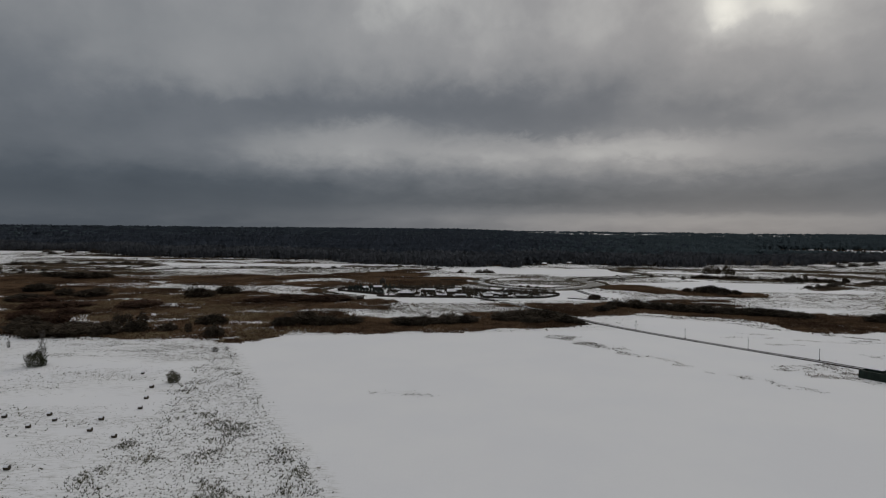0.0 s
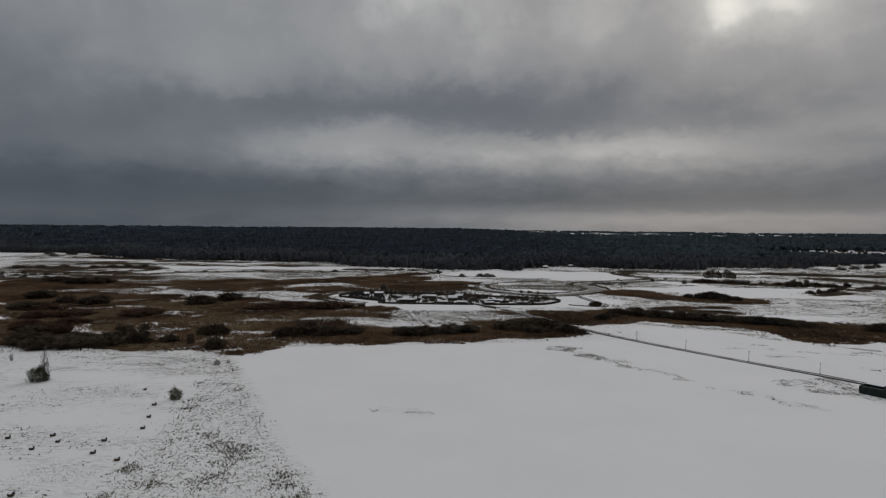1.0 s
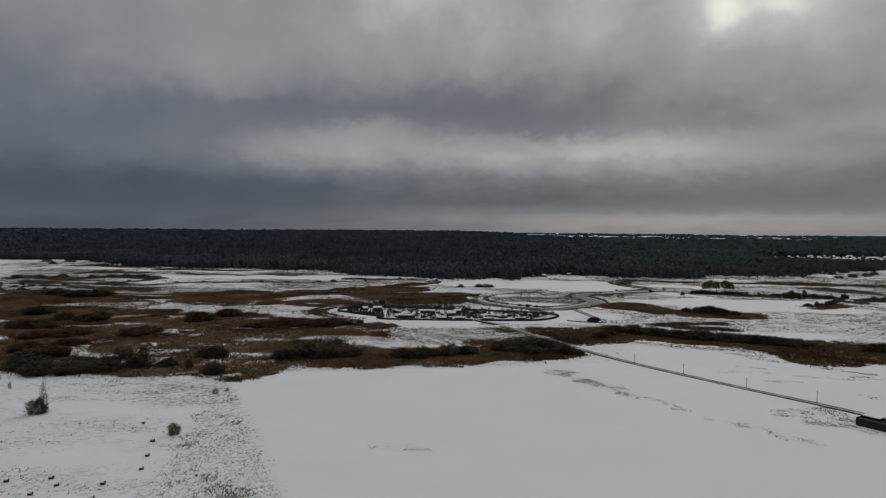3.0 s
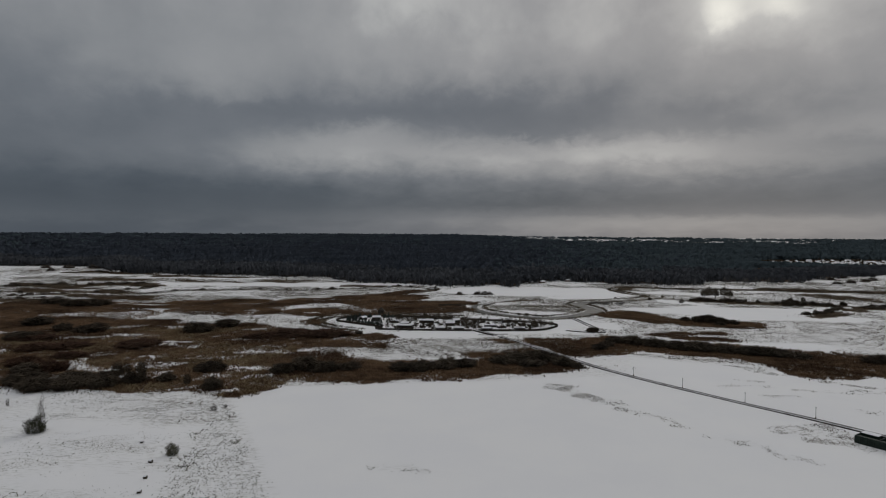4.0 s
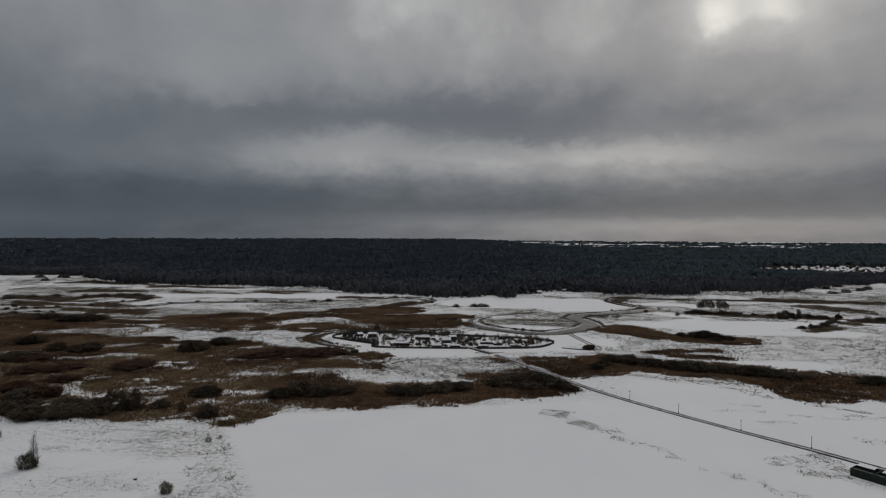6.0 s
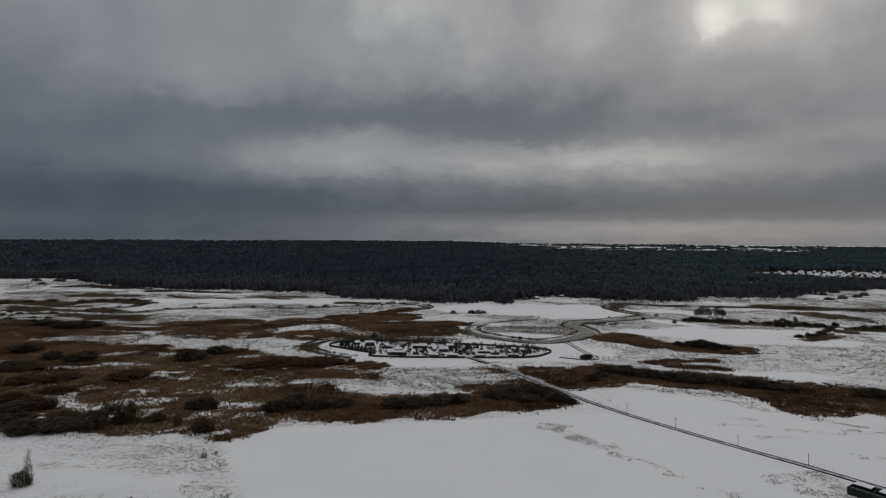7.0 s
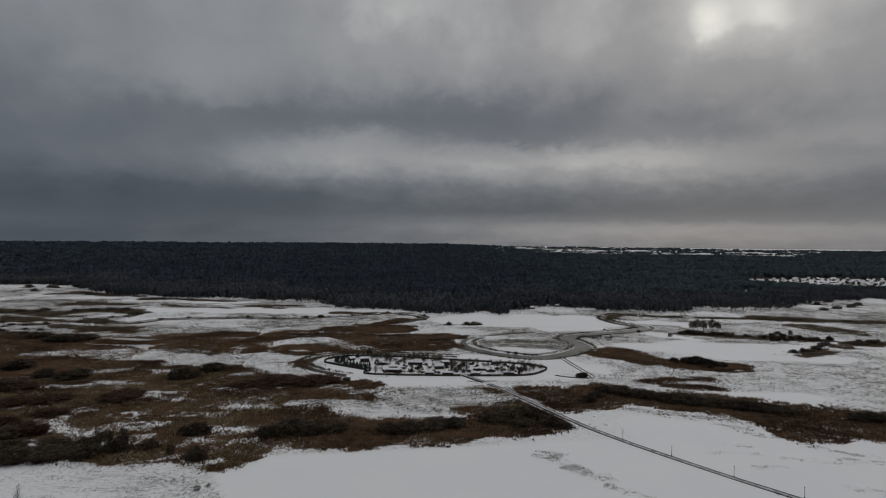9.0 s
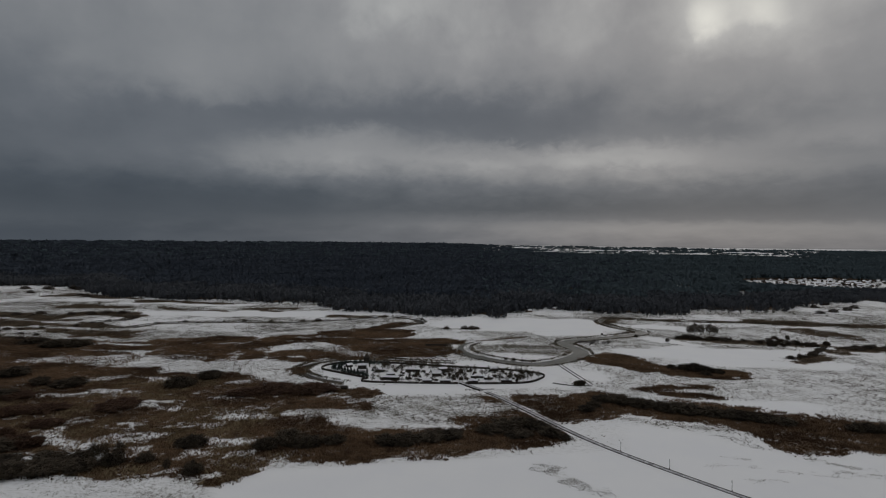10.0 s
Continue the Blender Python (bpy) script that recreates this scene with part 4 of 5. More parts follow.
    # far meadow
    chain = spline([(258, 598), (274, 604), (298, 597), (319, 584), (337, 577), (360, 572), (380, 562), (377, 544), (352, 520), (318, 497)], 5.5)
    plant(scrub, [(x + rng.uniform(-3, 3), y + rng.uniform(-4, 4), rng.uniform(2.2, 5.0), rng.uniform(1.8, 4.2)) for x, y in chain], "bushes on the far meadow", rng)
    plant(scrub, [(rng.uniform(400, 470), 545 + rng.uniform(-6, 6), rng.uniform(3, 6), rng.uniform(2, 4)) for _ in range(14)], "bushes on the far meadow", rng)
    plant(scrub, [(243, 581, 2.6, 4), (365, 600, 4, 4), (376, 596, 3, 5), (352, 590, 3, 3)], "bushes on the far meadow", rng)
    plant(scrub, [(21, 653, 4, 3.6), (42, 655, 5, 4), (49, 653, 5, 4), (55, 655, 4, 3), (645, 924, 6, 5), (591, 829, 7, 5), (628, 851, 8, 5), (599, 884, 7, 5), (660, 880, 7, 5), (560, 812, 8, 4)], "bushes on the far meadow", rng)
    plant(scrub, [(-750, 1095, 9, 6), (-712, 1098, 8, 6), (-700, 1092, 7, 6), (-672, 1112, 9, 6), (-648, 1090, 8, 6), (-690, 1020, 8, 5), (-560, 965, 8, 4), (-585, 990, 9, 4), (-500, 760, 7, 4), (-520, 745, 7, 4), (-540, 730, 8, 5), (-436, 760, 8, 4), (-420, 766, 8, 4), (-400, 768, 8, 4), (-455, 750, 6, 4)], "bushes on the far meadow", rng)
    plant(tall, [(284, 620, 14, 11), (290, 622, 15, 12.5), (296, 620, 14, 11.5), (307, 623, 15, 12), (312, 621, 11, 10)], "bare trees on the far meadow", rng)
    plant(pale, [(395 + 11 * i, 800 + 9 * math.sin(i * 2.3), 9, 10) for i in range(9)], "bare trees on the far meadow", rng)
    plant(dark, [(106, 406, 3.0, 3.4), (110, 408, 2.6, 3.0)], "bushes beside the footpath", rng)
    winding = OXBOW[::9]
    plant(scrub, [(x + rng.uniform(-9, 9), y + rng.uniform(-7, 7), rng.uniform(2, 5), rng.uniform(1.5, 3)) for x, y in winding], "bushes along the far stream", rng)
    plant(scrub, [(rng.uniform(-520, -380), rng.uniform(570, 660), rng.uniform(2, 5), rng.uniform(1.6, 3.4)) for _ in range(22)], "bushes on the far meadow", rng)
    plant(dark, [(rng.uniform(328, 398), rng.uniform(556, 582), rng.uniform(1.8, 3.6), rng.uniform(1.6, 3.6)) for _ in range(32)], "bushes on the far meadow", rng)
    plant(dark, [(264 + 5 * i, 599 - 1.5 * i + 3 * math.sin(i * 2.1), 4.5, 2.6 + 0.8 * math.sin(i * 1.3)) for i in range(9)], "bushes on the far meadow", rng)
    # scrub at the river banks
    plant(grey, [(150 + 4 * i, 572 + 5 * math.sin(i * 1.7), 3, 2.4) for i in range(9)], "river bank scrub", rng)
    plant(dark, [(67, 492, 1.6, 1.8), (73, 489, 1.7, 2.0), (80, 486, 1.4, 1.6), (188, 620, 1.4, 1.8), (220, 606, 1.9, 2.8)], "river bank scrub", rng)
    # rows of spruces and young trees inside the stockade
    ring = spline([(-46, 431), (-56, 438), (-67, 447), (-75, 456), (-74, 466), (-64, 472), (-48, 473), (-34, 471)], 3.4)
    plant(fir, [(x + 1.5, y, 6.0, rng.uniform(3.4, 5.0)) for x, y in ring], "spruces inside the stockade", rng)
    plant(fir, [(x + 6, y + rng.uniform(-1, 3), 5.5, rng.uniform(3, 4.6)) for x, y in ring if x < -50], "spruces inside the stockade", rng)
    plant(fir, [(-46 + 4 * i, 446 + 2.4 * math.sin(i * 1.9), 4.6, rng.uniform(2.4, 4)) for i in range(4)], "spruces inside the stockade", rng)
    young = [bare_tree("tree", TWIG, "young dark leafless tree in the stockade yard", s, 380) for s in (24, 25)]
    spots = [(rng.uniform(14, 84), rng.uniform(414, 452)) for _ in range(210)]
    spots = [(x, y) for x, y in spots if y > 413 + 0.55 * max(0, x - 66) and y < 458 - 0.22 * (x - 14) and not (28 < x < 50 and 420 < y < 433)]
    plant(young, [(x, y, 6, rng.uniform(3.2, 6.0)) for x, y in spots[:85]], "young trees in the yard", rng)
    plant(young, [(rng.uniform(-36, 10), rng.uniform(452, 466), 7, rng.uniform(4, 7)) for _ in range(22)], "young trees in the yard", rng)
    plant(young, [(rng.uniform(-42, 24), rng.choice([417.0, 425.5, 437.5, 442.0, 453.0]) + rng.uniform(-1.2, 1.2), 6, rng.uniform(2.4, 4.6)) for _ in range(48)], "young trees in the yard", rng)
    plant(fir, [(x, y, 4.4, rng.uniform(1.6, 3.2)) for x, y in ((20, 450), (26, 447), (34, 452), (48, 446), (52, 443), (58, 447), (63, 441), (55, 425), (60, 421), (66, 424), (72, 428), (12, 441), (-8, 438), (-2, 441), (-10, 430), (-13, 427), (-5, 428), (19, 424), (22, 430), (25, 421), (-15, 422), (17, 437))], "spruces inside the stockade", rng)
    plant(dark, [(rng.uniform(-40, 76), rng.uniform(414, 448), rng.uniform(0.8, 1.8), rng.uniform(0.9, 1.8)) for _ in range(60)], "low bushes in the yard", rng)
    dark += young
    for model in (*dark, *red, *scrub, *olive, *hoar, *grey, *tall, *pale, *fir):
        for ob in (*model.children_recursive, model):
            bpy.data.objects.remove(ob)


def build_low_scrub():
    """Knee- to head-high shoots that spread from the feet of the bushes into the reed."""
    rng = np.random.default_rng(31)
    cx, cy, wide, high = (np.repeat(v, 170) for v in np.array(SCRUB_SPOTS).T)
    x, y = cx + rng.normal(0, 0.62, len(cx)) * wide, cy + rng.normal(0, 0.42, len(cx)) * wide
    tall = high * rng.uniform(0.14, 0.42, len(x))
    v, t = blades(rng, x, y, rise(x, y), 3, 0.34, tall, 0.5)
    tagged(new("low_scrub", mesh_from("low_scrub", v, t, TWIG_RED)), "low dark willow shoots spreading round the bushes", "scrub", kind="stuff")


build_plants()
build_low_scrub()


# ---- the stockade ----
def palisade(points, high, label):
    """A wall of upright logs in sections, following a line."""
    line = spline(points, 0.34)
    ob = thing("palisade", Matrix.Identity(4), label, "stockade", kind="structure")
    rng = np.random.default_rng(18)
    for s in range(0, len(line) - 1, 44):
        v, q = [], []
        for x, y in line[s : s + 44]:
            h, r, lean = high * rng.uniform(0.90, 1.10), 0.22, rng.normal(0, 0.03, 2)
            i = len(v)
            for z, k in ((-0.2, 1.0), (h - 0.3, 0.95), (h, 0.3)):
                v += [(x + r * k * math.cos(a) + lean[0] * z, y + r * k * math.sin(a) + lean[1] * z, z) for a in (0.5, 2.07, 3.64, 5.21)]
            for lvl in (0, 4):
                q += [(i + lvl + c, i + lvl + (c + 1) % 4, i + lvl + 4 + (c + 1) % 4, i + lvl + 4 + c) for c in range(4)]
            q.append((i + 8, i + 9, i + 10, i + 11))
        part("log_section", mesh_from("log_section", np.array(v), np.array(q), TIMBER), TIMBER, ob)
    return ob


palisade([(-43, 424), (-47, 419), (-45, 414), (-30, 411), (-6, 409.5), (8, 409), (22, 409)], 1.55, "dark timber palisade round the museum village")
palisade([(27, 409), (50, 409.5), (66, 411), (77, 416), (88, 432), (82, 442), (64, 451), (42, 457), (20, 462), (-3, 468), (-26, 474), (-50, 478), (-70, 474), (-81, 464), (-82, 453), (-74, 446), (-62, 437), (-46, 426)], 1.55, "dark timber palisade with pointed logs in the snow")


def log_wall(a, b, high):
    """A wall of stacked round logs from a to b: one sheet that bulges with each log, on both faces."""
    bm = bmesh.new()
    a, b = Vector((*a, 0)), Vector((*b, 0))
    side = Vector((-(b - a).y, (b - a).x, 0)).normalized()
    levels = [(0.3 * i + dz, out) for i in range(max(1, round(high / 0.3))) for dz, out in ((0.0, 0.06), (0.08, 0.15), (0.22, 0.15))]
    levels.append((levels[-1][0] + 0.08, 0.06))
    outline = [(z, out) for z, out in levels] + [(z, -out) for z, out in reversed(levels)]
    rings = [[bm.verts.new(p + side * out + Vector((0, 0, z))) for z, out in outline] for p in (a, b)]
    n = len(outline)
    for i in range(n):
        bm.faces.new((rings[0][i], rings[0][(i + 1) % n], rings[1][(i + 1) % n], rings[1][i]))
    bm.faces.new(rings[0]), bm.faces.new(rings[1][::-1])
    return bm


def log_house(x, y, wide, deep, wall, roof, turn, label, walls=TIMBER, over=0.35):
    """A house with a snowed gable roof along its width: walls, two roof sheets, gables, door and windows."""
    ob = thing("log_house", pose(x, y, float(rise(np.array([x]), np.array([y]))[0]), 0, 0, turn), label, "house", "houses in the stockade")
    w, d, roof = 0.45 * wide, 0.45 * deep, 0.7 * roof
    for sx in (-1, 1):
        part("log_wall", log_wall((sx * (w - 0.12), -d - 0.2), (sx * (w - 0.12), d + 0.2), wall), walls, ob)
        part("log_wall", log_wall((-w - 0.2, sx * (d - 0.12)), (w + 0.2, sx * (d - 0.12)), wall), walls, ob)
    bm = bmesh.new()
    for sx in (-1, 1):
        v = [bm.verts.new((sx * (w - 0.1) + dx, sy, z)) for dx in (-0.08, 0.08) for sy, z in ((-d, wall), (d, wall), (0, wall + roof))]
        bm.faces.new(v[:3]), bm.faces.new(v[3:])
        for a, b in ((0, 1), (1, 2), (2, 0)):
            bm.faces.new((v[a], v[b], v[b + 3], v[a + 3]))
    part("gable", bm, walls, ob)
    slope = math.hypot(d + over, roof * (d + over) / d)
    for sy in (-1, 1):
        for name, lift, thick, mat in (("roof_boards", 0.0, 0.12, walls), ("roof_snow", 0.125, 0.22, SNOW)):
            bm = box(bmesh.new(), -w - over, -slope / 2, lift, w + over, slope / 2, lift + thick, 0.05)
            if name == "roof_snow":
                part(name, bm, mat, sheet, "thick snow on the roof")
                continue
            sheet = part(name, bm, mat, ob)
            a = math.atan2(roof, d)
            sheet.matrix_local = Matrix.Translation((0, sy * (d + over) / 2, wall + roof - (roof / d) * (d + over) / 2)) @ Matrix.Rotation(-sy * a, 4, "X")
    part("door", box(bmesh.new(), -0.5, -d - 0.3, 0.0, 0.5, -d - 0.05, 1.9, 0.02), TIMBER, ob)
    for wx in (-0.55 * w, 0.55 * w):
        part("window", box(bmesh.new(), wx - 0.4, -d - 0.12, 0.9, wx + 0.4, -d - 0.02, 1.6, 0.02), GLASS, ob)
    return ob


LOG = "low dark log house with a snow-covered gable roof"
log_house(-26, 420.5, 13, 3.4, 2.2, 1.0, -7, "long dark log house with a snow-covered roof")
log_house(-27, 432, 6.5, 3.4, 2.0, 1.2, 2, LOG)
log_house(7, 433, 7, 5, 2.4, 2.2, 4, "dark log house with a steep snowy roof")
log_house(-51, 456, 7, 4, 3.0, 1.4, 8, "large dark log hall beside the spruces", over=0.3)
log_house(-36, 446, 6, 4, 1.9, 1.2, 0, LOG, over=0.3)
log_house(-11, 447, 12, 3.4, 2.0, 1.1, -3, "long dark log house with a snow-covered roof")
log_house(12, 449, 6, 4, 2.0, 1.3, 12, LOG, over=0.3)
log_house(37, 428, 10, 2.6, 1.5, 0.6, -4, "low dark open shed with little snow", over=0.2)
log_house(45, 424, 7, 2.4, 1.4, 0.6, 14, "low dark open shed with little snow", over=0.2)
log_house(52, 450, 6, 4, 2.2, 1.6, -8, LOG)
log_house(-62, 462, 5, 3.5, 1.8, 1.5, 40, LOG, over=0.3)
log_house(0, 414, 7, 2.6, 1.6, 0.9, 0, LOG, over=0.3)
log_house(13, 414, 8, 2.6, 1.6, 0.9, 2, LOG, over=0.3)
log_house(33, 414, 7, 2.6, 1.5, 0.9, 3, LOG, over=0.3)
log_house(57, 416, 8, 2.6, 1.6, 0.9, -4, LOG, over=0.3)


def tower():
    ob = thing("watchtower", pose(-48, 463, 0) @ Matrix.Diagonal((1.35, 1.35, 1.2, 1)), "small dark timber watchtower above the log houses", "tower")
    bm = bmesh.new()
    for sx in (-1, 1):
        for sy in (-1, 1):
            rod(bm, (1.6 * sx, 1.6 * sy, -0.1), (1.2 * sx, 1.2 * sy, 5.2), 0.16, 0.14, 6)
    part("posts", bm, TIMBER, ob)
    part("cabin", box(bmesh.new(), -1.6, -1.6, 4.2, 1.6, 1.6, 6.2, 0.05), TIMBER, ob)
    bm = bmesh.new()
    bmesh.ops.create_cone(bm, cap_ends=True, segments=4, radius1=2.7, radius2=0.05, depth=2.2, matrix=Matrix.Translation((0, 0, 7.3)) @ Matrix.Rotation(radians(45), 4, "Z"))
    part("cap_roof", bm, TIMBER, ob)


tower()


def small_hut(x, y, turn, label, snowy=True):
    ob = thing("hut", pose(x, y, 0, 0, 0, turn), label, "hut")
    part("wall", box(bmesh.new(), -2.2, -1.3, -0.05, 2.2, 1.3, 1.7, 0.04), TIMBER, ob)
    bm = bmesh.new()
    v = [bm.verts.new(p) for p in ((-2.5, -1.6, 1.6), (2.5, -1.6, 1.6), (2.5, 1.6, 1.6), (-2.5, 1.6, 1.6), (-2.5, 0, 2.6), (2.5, 0, 2.6))]
    for f in ((0, 1, 5, 4), (2, 3, 4, 5), (1, 2, 5), (3, 0, 4), (3, 2, 1, 0)):
        bm.faces.new([v[i] for i in f])
    part("roof", bm, SNOW if snowy else TIMBER, ob)


small_hut(-56, 394, -4, "small dark hut below the stockade", False)
small_hut(-66, 735, 0, "dark hut at the far meadow")


def dock(x, y, wide, deep, turn):
    """A low timber landing: frame of beams on piles, decked at the back."""
    ob = thing("landing_stage", pose(x, y, 0, 0, 0, turn), "low dark timber landing stage by the river", "dock")
    for sy in (0.0, deep / 2, deep):
        part("beam", box(bmesh.new(), 0, sy - 0.25, 0.35, wide, sy + 0.25, 0.85, 0.04), TIMBER, ob)
    for sx in (0.3, wide / 2, wide - 0.3):
        part("cross_beam", box(bmesh.new(), sx - 0.2, 0, 0.86, sx + 0.2, deep, 1.1, 0.04), TIMBER, ob)
        for sy in (0.0, deep / 2, deep):
            part("pile", rod(bmesh.new(), (sx, sy, -1.2), (sx, sy, 1.5), 0.18, 0.16, 6), TIMBER, ob)


dock(-2, 551, 21, 6, 1)


# ---- causeway, bridge and lamp posts ----


def boardwalk(points, half, high, label, name="boardwalk"):
    line = spline(points, 5.0)
    ob = thing(name, Matrix.Identity(4), label, "path", kind="structure")
    for a, b in zip(line, line[1:]):
        way = Vector((b[0] - a[0], b[1] - a[1], 0))
        n, turn = way.length, math.degrees(math.atan2(way.y, way.x))
        m = pose(a[0], a[1], 0, 0, 0, turn)
        for item, y0, y1, z0, z1, mat in (("deck_panel", -half, half, high - 0.12, high, DECK), ("kerb_beam", half + 0.003, half + 0.28, -0.1, high + 0.18, TIMBER), ("kerb_beam", -half - 0.28, -half - 0.003, -0.1, high + 0.18, TIMBER)):
            piece = part(item, box(bmesh.new(), 0.02, y0, z0, n - 0.02, y1, z1, 0.02), mat, ob)
            piece.matrix_local = m
    return ob


boardwalk(LANE, 1.15, 0.22, "straight wooden causeway with snowy deck and dark edges")
boardwalk([(24, 411), (30, 401), (37, 391)], 1.2, 0.7, "dark timber bridge to the stockade gate", "bridge")


def cross_rail():
    ob = thing("rail_fence", Matrix.Identity(4), "low dark rail fence across the path head", "fence")
    for i in range(8):
        part("post", rod(bmesh.new(), (26 + 2.8 * i, 391.2 + 0.25 * i, -0.1), (26 + 2.8 * i, 391.2 + 0.25 * i, 1.1), 0.1, 0.09, 6), TIMBER, ob)
    for z in (0.5, 0.95):
        part("rail", rod(bmesh.new(), (25.8, 391.2, z), (45.8, 393.0, z), 0.09, 0.09, 6), TIMBER, ob)


cross_rail()


def footpath(points, half, label):
    line = spline(points, 4.0)
    ob = thing("footpath", Matrix.Identity(4), label, "path", kind="structure")
    for side in (-half, half):
        bm = bmesh.new()
        for a, b in zip(line, line[1:]):
            way = np.array([-(b - a)[1], (b - a)[0]]) / np.linalg.norm(b - a) * side
            rod(bm, (*(a + way), 0.25), (*(b + way), 0.25), 0.28, 0.28, 5)
        part("edge_beam", bm, TIMBER, ob)


footpath([(108, 478), (112, 440), (116, 408)], 1.6, "snowy footbridge with thin dark edges")
footpath([(-16, 466), (4, 495), (24, 528)], 1.6, "snowy path with thin dark edges")
footpath([(90, 412), (100, 406), (116, 404)], 0.2, "thin dark rail at the path")


def lamp_post(x, y):
    ob = thing("lamp_post", pose(x, y, 0, 0, 0, 36), "thin grey post beside the causeway", "post", "posts along the causeway")
    part("foot", rod(bmesh.new(), (0, 0, -0.1), (0, 0, 0.6), 0.24, 0.2, 8), TIMBER, ob)
    part("pole", rod(bmesh.new(), (0, 0, 0.5), (0, 0, 4.3), 0.10, 0.07, 8), STEEL, ob)
    part("arm", rod(bmesh.new(), (-0.45, 0, 3.9), (0.45, 0, 3.9), 0.05, 0.05, 6), STEEL, ob)
    part("cap", box(bmesh.new(), -0.22, -0.16, 4.25, 0.22, 0.16, 4.5, 0.05), STEEL, ob)


for spot in ((94.9, 281.0), (109.8, 259.2), (126.0, 236.0), (142.3, 216.0), (170.3, 177.4)):
    lamp_post(*spot)


# ---- dark green enclosure by the causeway ----
def enclosure():
    ob = thing("enclosure", pose(139.5, 191.6, 0, 0, 0, -57), "dark green boarded enclosure with snowy roofs inside", "enclosure")
    long, deep, high = 26.0, 6.6, 2.5
    part("floor", box(bmesh.new(), 0.3, 0.2, -0.05, long - 0.3, deep - 0.2, 0.12, 0.02), TIMBER, ob, "dark floor inside the enclosure")
    for name, x0, y0, x1, y1 in (("front_wall", 0, -0.12, long, 0.12), ("back_wall", 0, deep - 0.12, long, deep + 0.12)):
        bm = bmesh.new()
        for i in range(int(long / 0.5)):
            box(bm, x0 + 0.5 * i + 0.01, y0, -0.1, x0 + 0.5 * i + 0.49, y1, high + 0.05 * math.sin(i * 2.1), 0.02)
        part(name, bm, GREEN, ob)
    for name, x0 in (("end_wall", 0.0), ("end_wall", long - 0.24), ("cross_wall", 6.6), ("cross_wall", 12.2)):
        bm = bmesh.new()
        for i in range(13):
            box(bm, x0, 0.13 + 0.48 * i, -0.1, x0 + 0.24, 0.13 + 0.48 * i + 0.46, high - 0.04, 0.02)
        part(name, bm, GREEN, ob)
    for i in range(13):
        part("front_roof_board", box(bmesh.new(), 0.3 + 1.96 * i, 0.16, 2.02 + 0.015 * (i % 3), 2.22 + 1.96 * i, 2.3, 2.14 + 0.015 * (i % 3), 0.02), GREEN, ob)
    for x0, x1, y0, y1 in ((0.6, 5.4, 3.6, 6.4), (8.0, 11.0, 3.4, 6.4), (13.4, 25.4, 3.6, 6.4)):
        shed = part("shed", box(bmesh.new(), x0, y0, 0.13, x1, y1, 2.7, 0.04), GREEN, ob)
        part("shed_snow", box(bmesh.new(), x0 - 0.2, y0 - 0.2, 2.703, x1 + 0.2, y1 + 0.35, 2.92, 0.08), SNOW, shed, "snow lying on the flat shed roof")


enclosure()


# ---- round bales on the meadow ----
def round_bale():
    ob = thing("hay_bale", Matrix.Translation((0, -60, -40)), "dark round hay bale with a snow cap on the meadow", "hay bale", "hay bales on the meadow")
    rng = np.random.default_rng(19)
    bm = bmesh.new()
    made = bmesh.ops.create_cone(bm, cap_ends=True, segments=20, radius1=0.62, radius2=0.62, depth=1.3, matrix=pose(0, 0, 0.56, 0, 90, 0))
    rim = [e for e in bm.edges if len([f for f in e.link_faces if len(f.verts) > 4]) == 1]
    bmesh.ops.bevel(bm, geom=rim, offset=0.07, segments=2, affect="EDGES")
    for v in bm.verts:
        v.co += Vector(rng.normal(0, 0.018, 3))
        v.co.z = max(v.co.z, -0.04)
    part("bale", bm, HAY, ob)
    bm = bmesh.new()
    rows = 9
    grid = [[bm.verts.new((x, (0.66 + 0.05 * rng.random()) * math.sin(a), 0.56 + (0.68 + 0.07 * rng.random()) * math.cos(a))) for a in np.linspace(-1.15, 0.95, rows)] for x in np.linspace(-0.66, 0.60, 7)]
    for r0, r1 in zip(grid, grid[1:]):
        for i in range(rows - 1):
            bm.faces.new((r0[i], r0[i + 1], r1[i + 1], r1[i]))
    made = bmesh.ops.extrude_face_region(bm, geom=bm.faces[:])
    for v in [g for g in made["geom"] if isinstance(g, bmesh.types.BMVert)]:
        v.co = Vector((v.co.x * 0.97, v.co.y * 0.9, 0.56 + (v.co.z - 0.56) * 0.9))
    bmesh.ops.recalc_face_normals(bm, faces=bm.faces[:])
    part("snow_cap", bm, SNOW, ob)
    return ob


def build_bales():
    rng = np.random.default_rng(20)
    model = round_bale()
    for x, y in ((-110, 144), (-99, 137), (-100, 146), (-96, 142), (-83, 135), (-85, 143), (-75, 131), (-98, 188), (-87, 172), (-83, 161), (-80, 152), (-86, 113)):
        copy_thing(model, placed(x, y, rng.uniform(0.72, 0.84), turn=0.15 + rng.uniform(-0.25, 0.25)))
    for ob in (*model.children_recursive, model):
        bpy.data.objects.remove(ob)


build_bales()


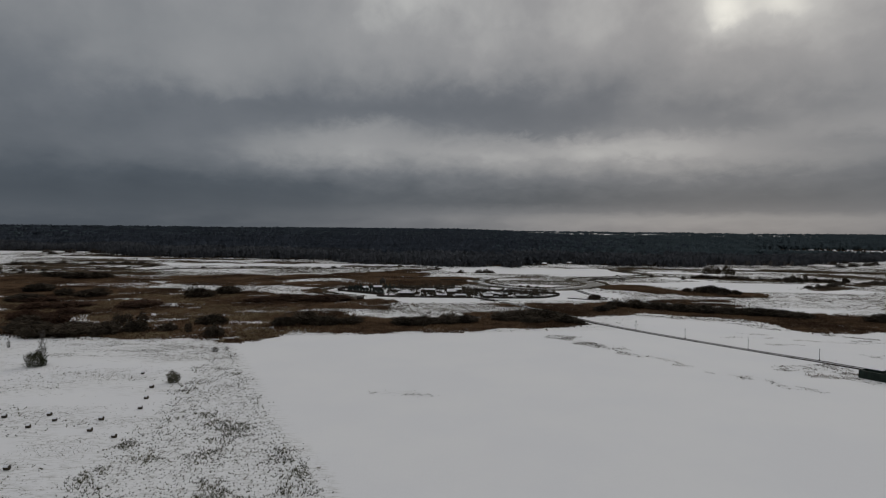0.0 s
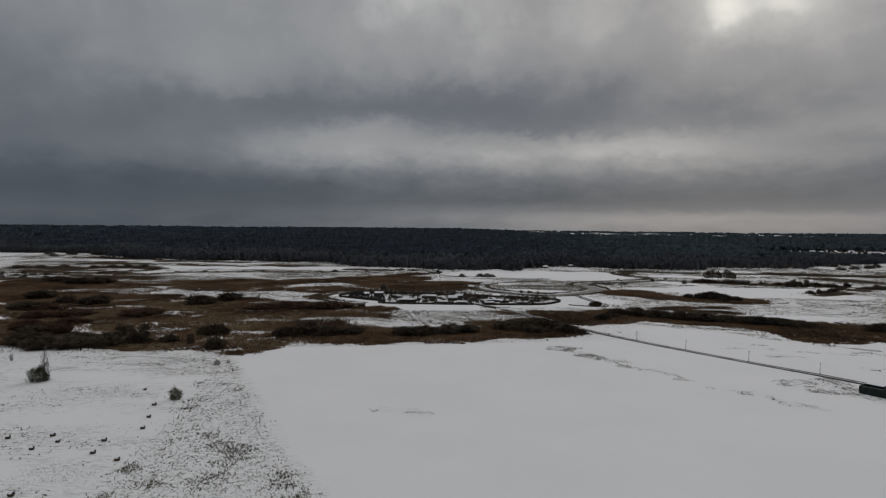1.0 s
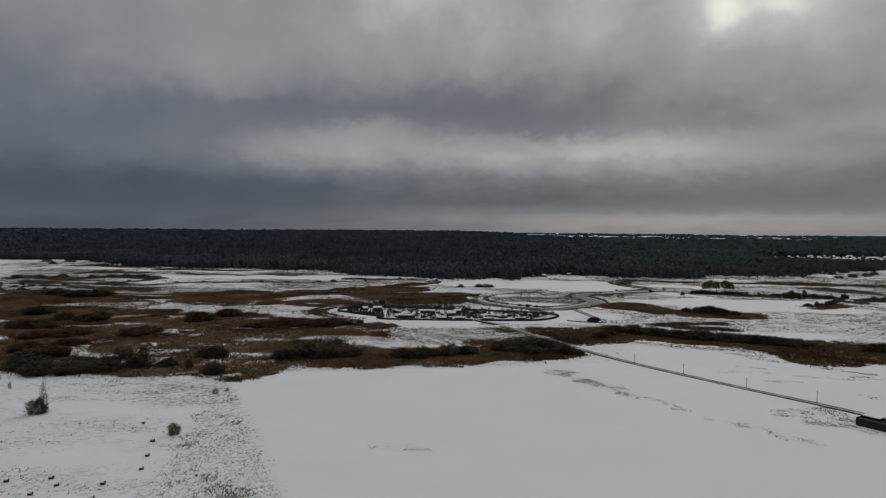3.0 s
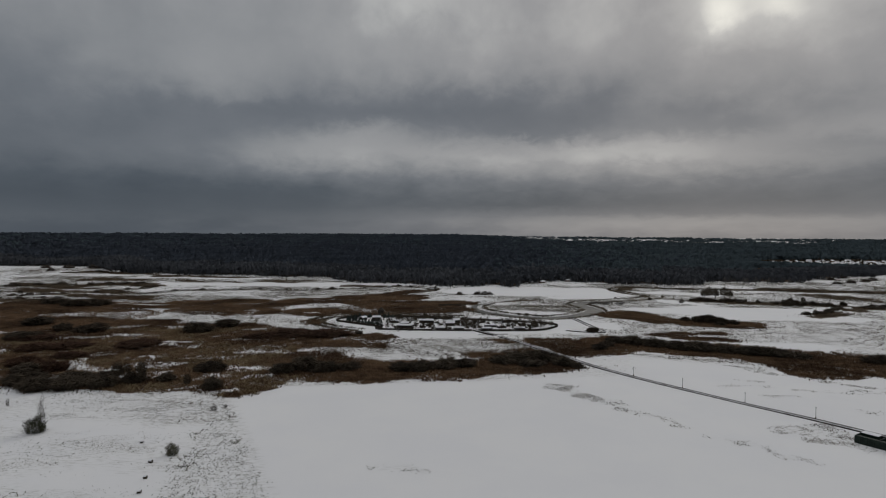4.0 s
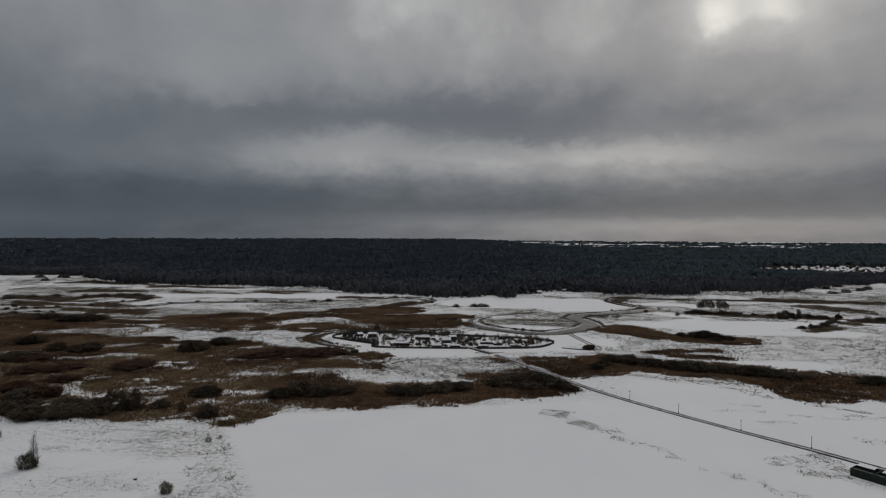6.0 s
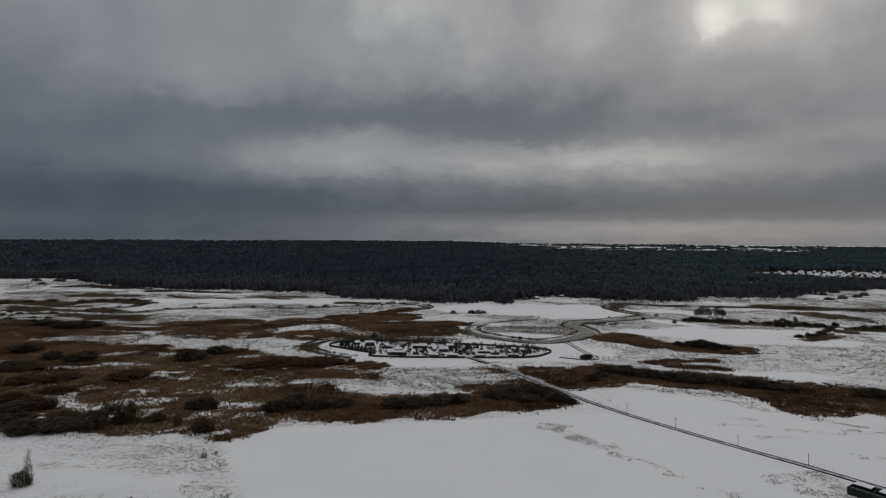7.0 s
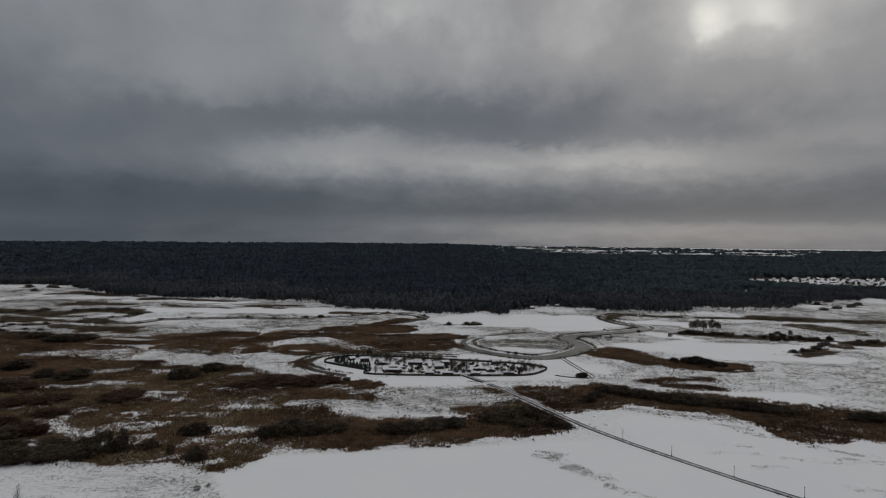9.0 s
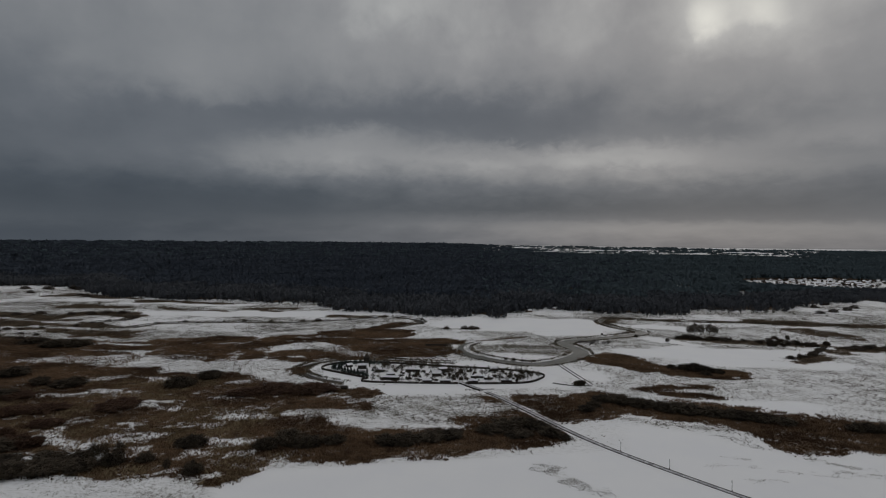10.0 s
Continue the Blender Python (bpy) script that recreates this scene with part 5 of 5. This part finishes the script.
# ---- village in the forest clearing ----
def village_house(wide, deep, wall, roof, walls):
    ob = thing("village_house", Matrix.Translation((0, -80, -60)), "far village house with a snow-covered roof", "house", "houses of the far village")
    w, d = wide / 2, deep / 2
    part("wall", box(bmesh.new(), -w, -d, -0.6, w, d, wall), walls, ob)
    bm = bmesh.new()
    v = [bm.verts.new(p) for p in ((-w - 0.5, -d - 0.6, wall), (w + 0.5, -d - 0.6, wall), (w + 0.5, d + 0.6, wall), (-w - 0.5, d + 0.6, wall), (-w - 0.5, 0, wall + roof), (w + 0.5, 0, wall + roof))]
    for f in ((0, 1, 5, 4), (2, 3, 4, 5), (1, 2, 5), (3, 0, 4), (3, 2, 1, 0)):
        bm.faces.new([v[i] for i in f])
    part("roof", bm, SNOW, ob)
    part("chimney", box(bmesh.new(), w * 0.4, 0.3, wall, w * 0.4 + 0.7, 1.0, wall + roof + 0.9), BRICK, ob)
    for x in (-0.5 * w, 0, 0.5 * w):
        part("window", box(bmesh.new(), x - 0.6, -d - 0.06, 1.0, x + 0.6, -d - 0.01, 2.4), GLASS, ob)
    return ob


def build_village():
    rng = np.random.default_rng(21)
    models = [village_house(11, 9, 3.4, 3.4, PLASTER), village_house(14, 9, 4.2, 3.6, BRICK), village_house(9, 8, 3.0, 3.4, PLASTER), village_house(18, 10, 3.4, 3.2, BRICK)]
    taken = []
    while len(taken) < 88:
        a, r = rng.uniform(0, 6.28), math.sqrt(rng.uniform(0, 1))
        x, y = 1000 + 228 * r * math.cos(a), 1325 + 165 * r * math.sin(a)
        if all(math.hypot(x - p, y - q) > 20 for p, q in taken):
            taken.append((x, y))
            copy_thing(models[len(taken) % 4], placed(x, y, rng.uniform(0.7, 1.0), turn=rng.choice([0.0, 1.57]) + rng.uniform(-0.6, 0.6)))
    for i, (x, y) in enumerate(((128, 806), (142, 809), (8, 784), (186, 842))):
        copy_thing(models[i % 4], placed(x, y, 0.55, turn=0.3 * i))
    for model in models:
        for ob in (*model.children_recursive, model):
            bpy.data.objects.remove(ob)
    model = bare_tree("tree", TWIG, "dark garden tree among the village houses", 22)
    plant([model], [(rng.uniform(760, 1230), 1150 + 320 * rng.uniform(0, 1) ** 1.4, 11, rng.uniform(6, 12)) for _ in range(118)], "garden trees of the far village", rng)
    for ob in (*model.children_recursive, model):
        bpy.data.objects.remove(ob)


build_village()
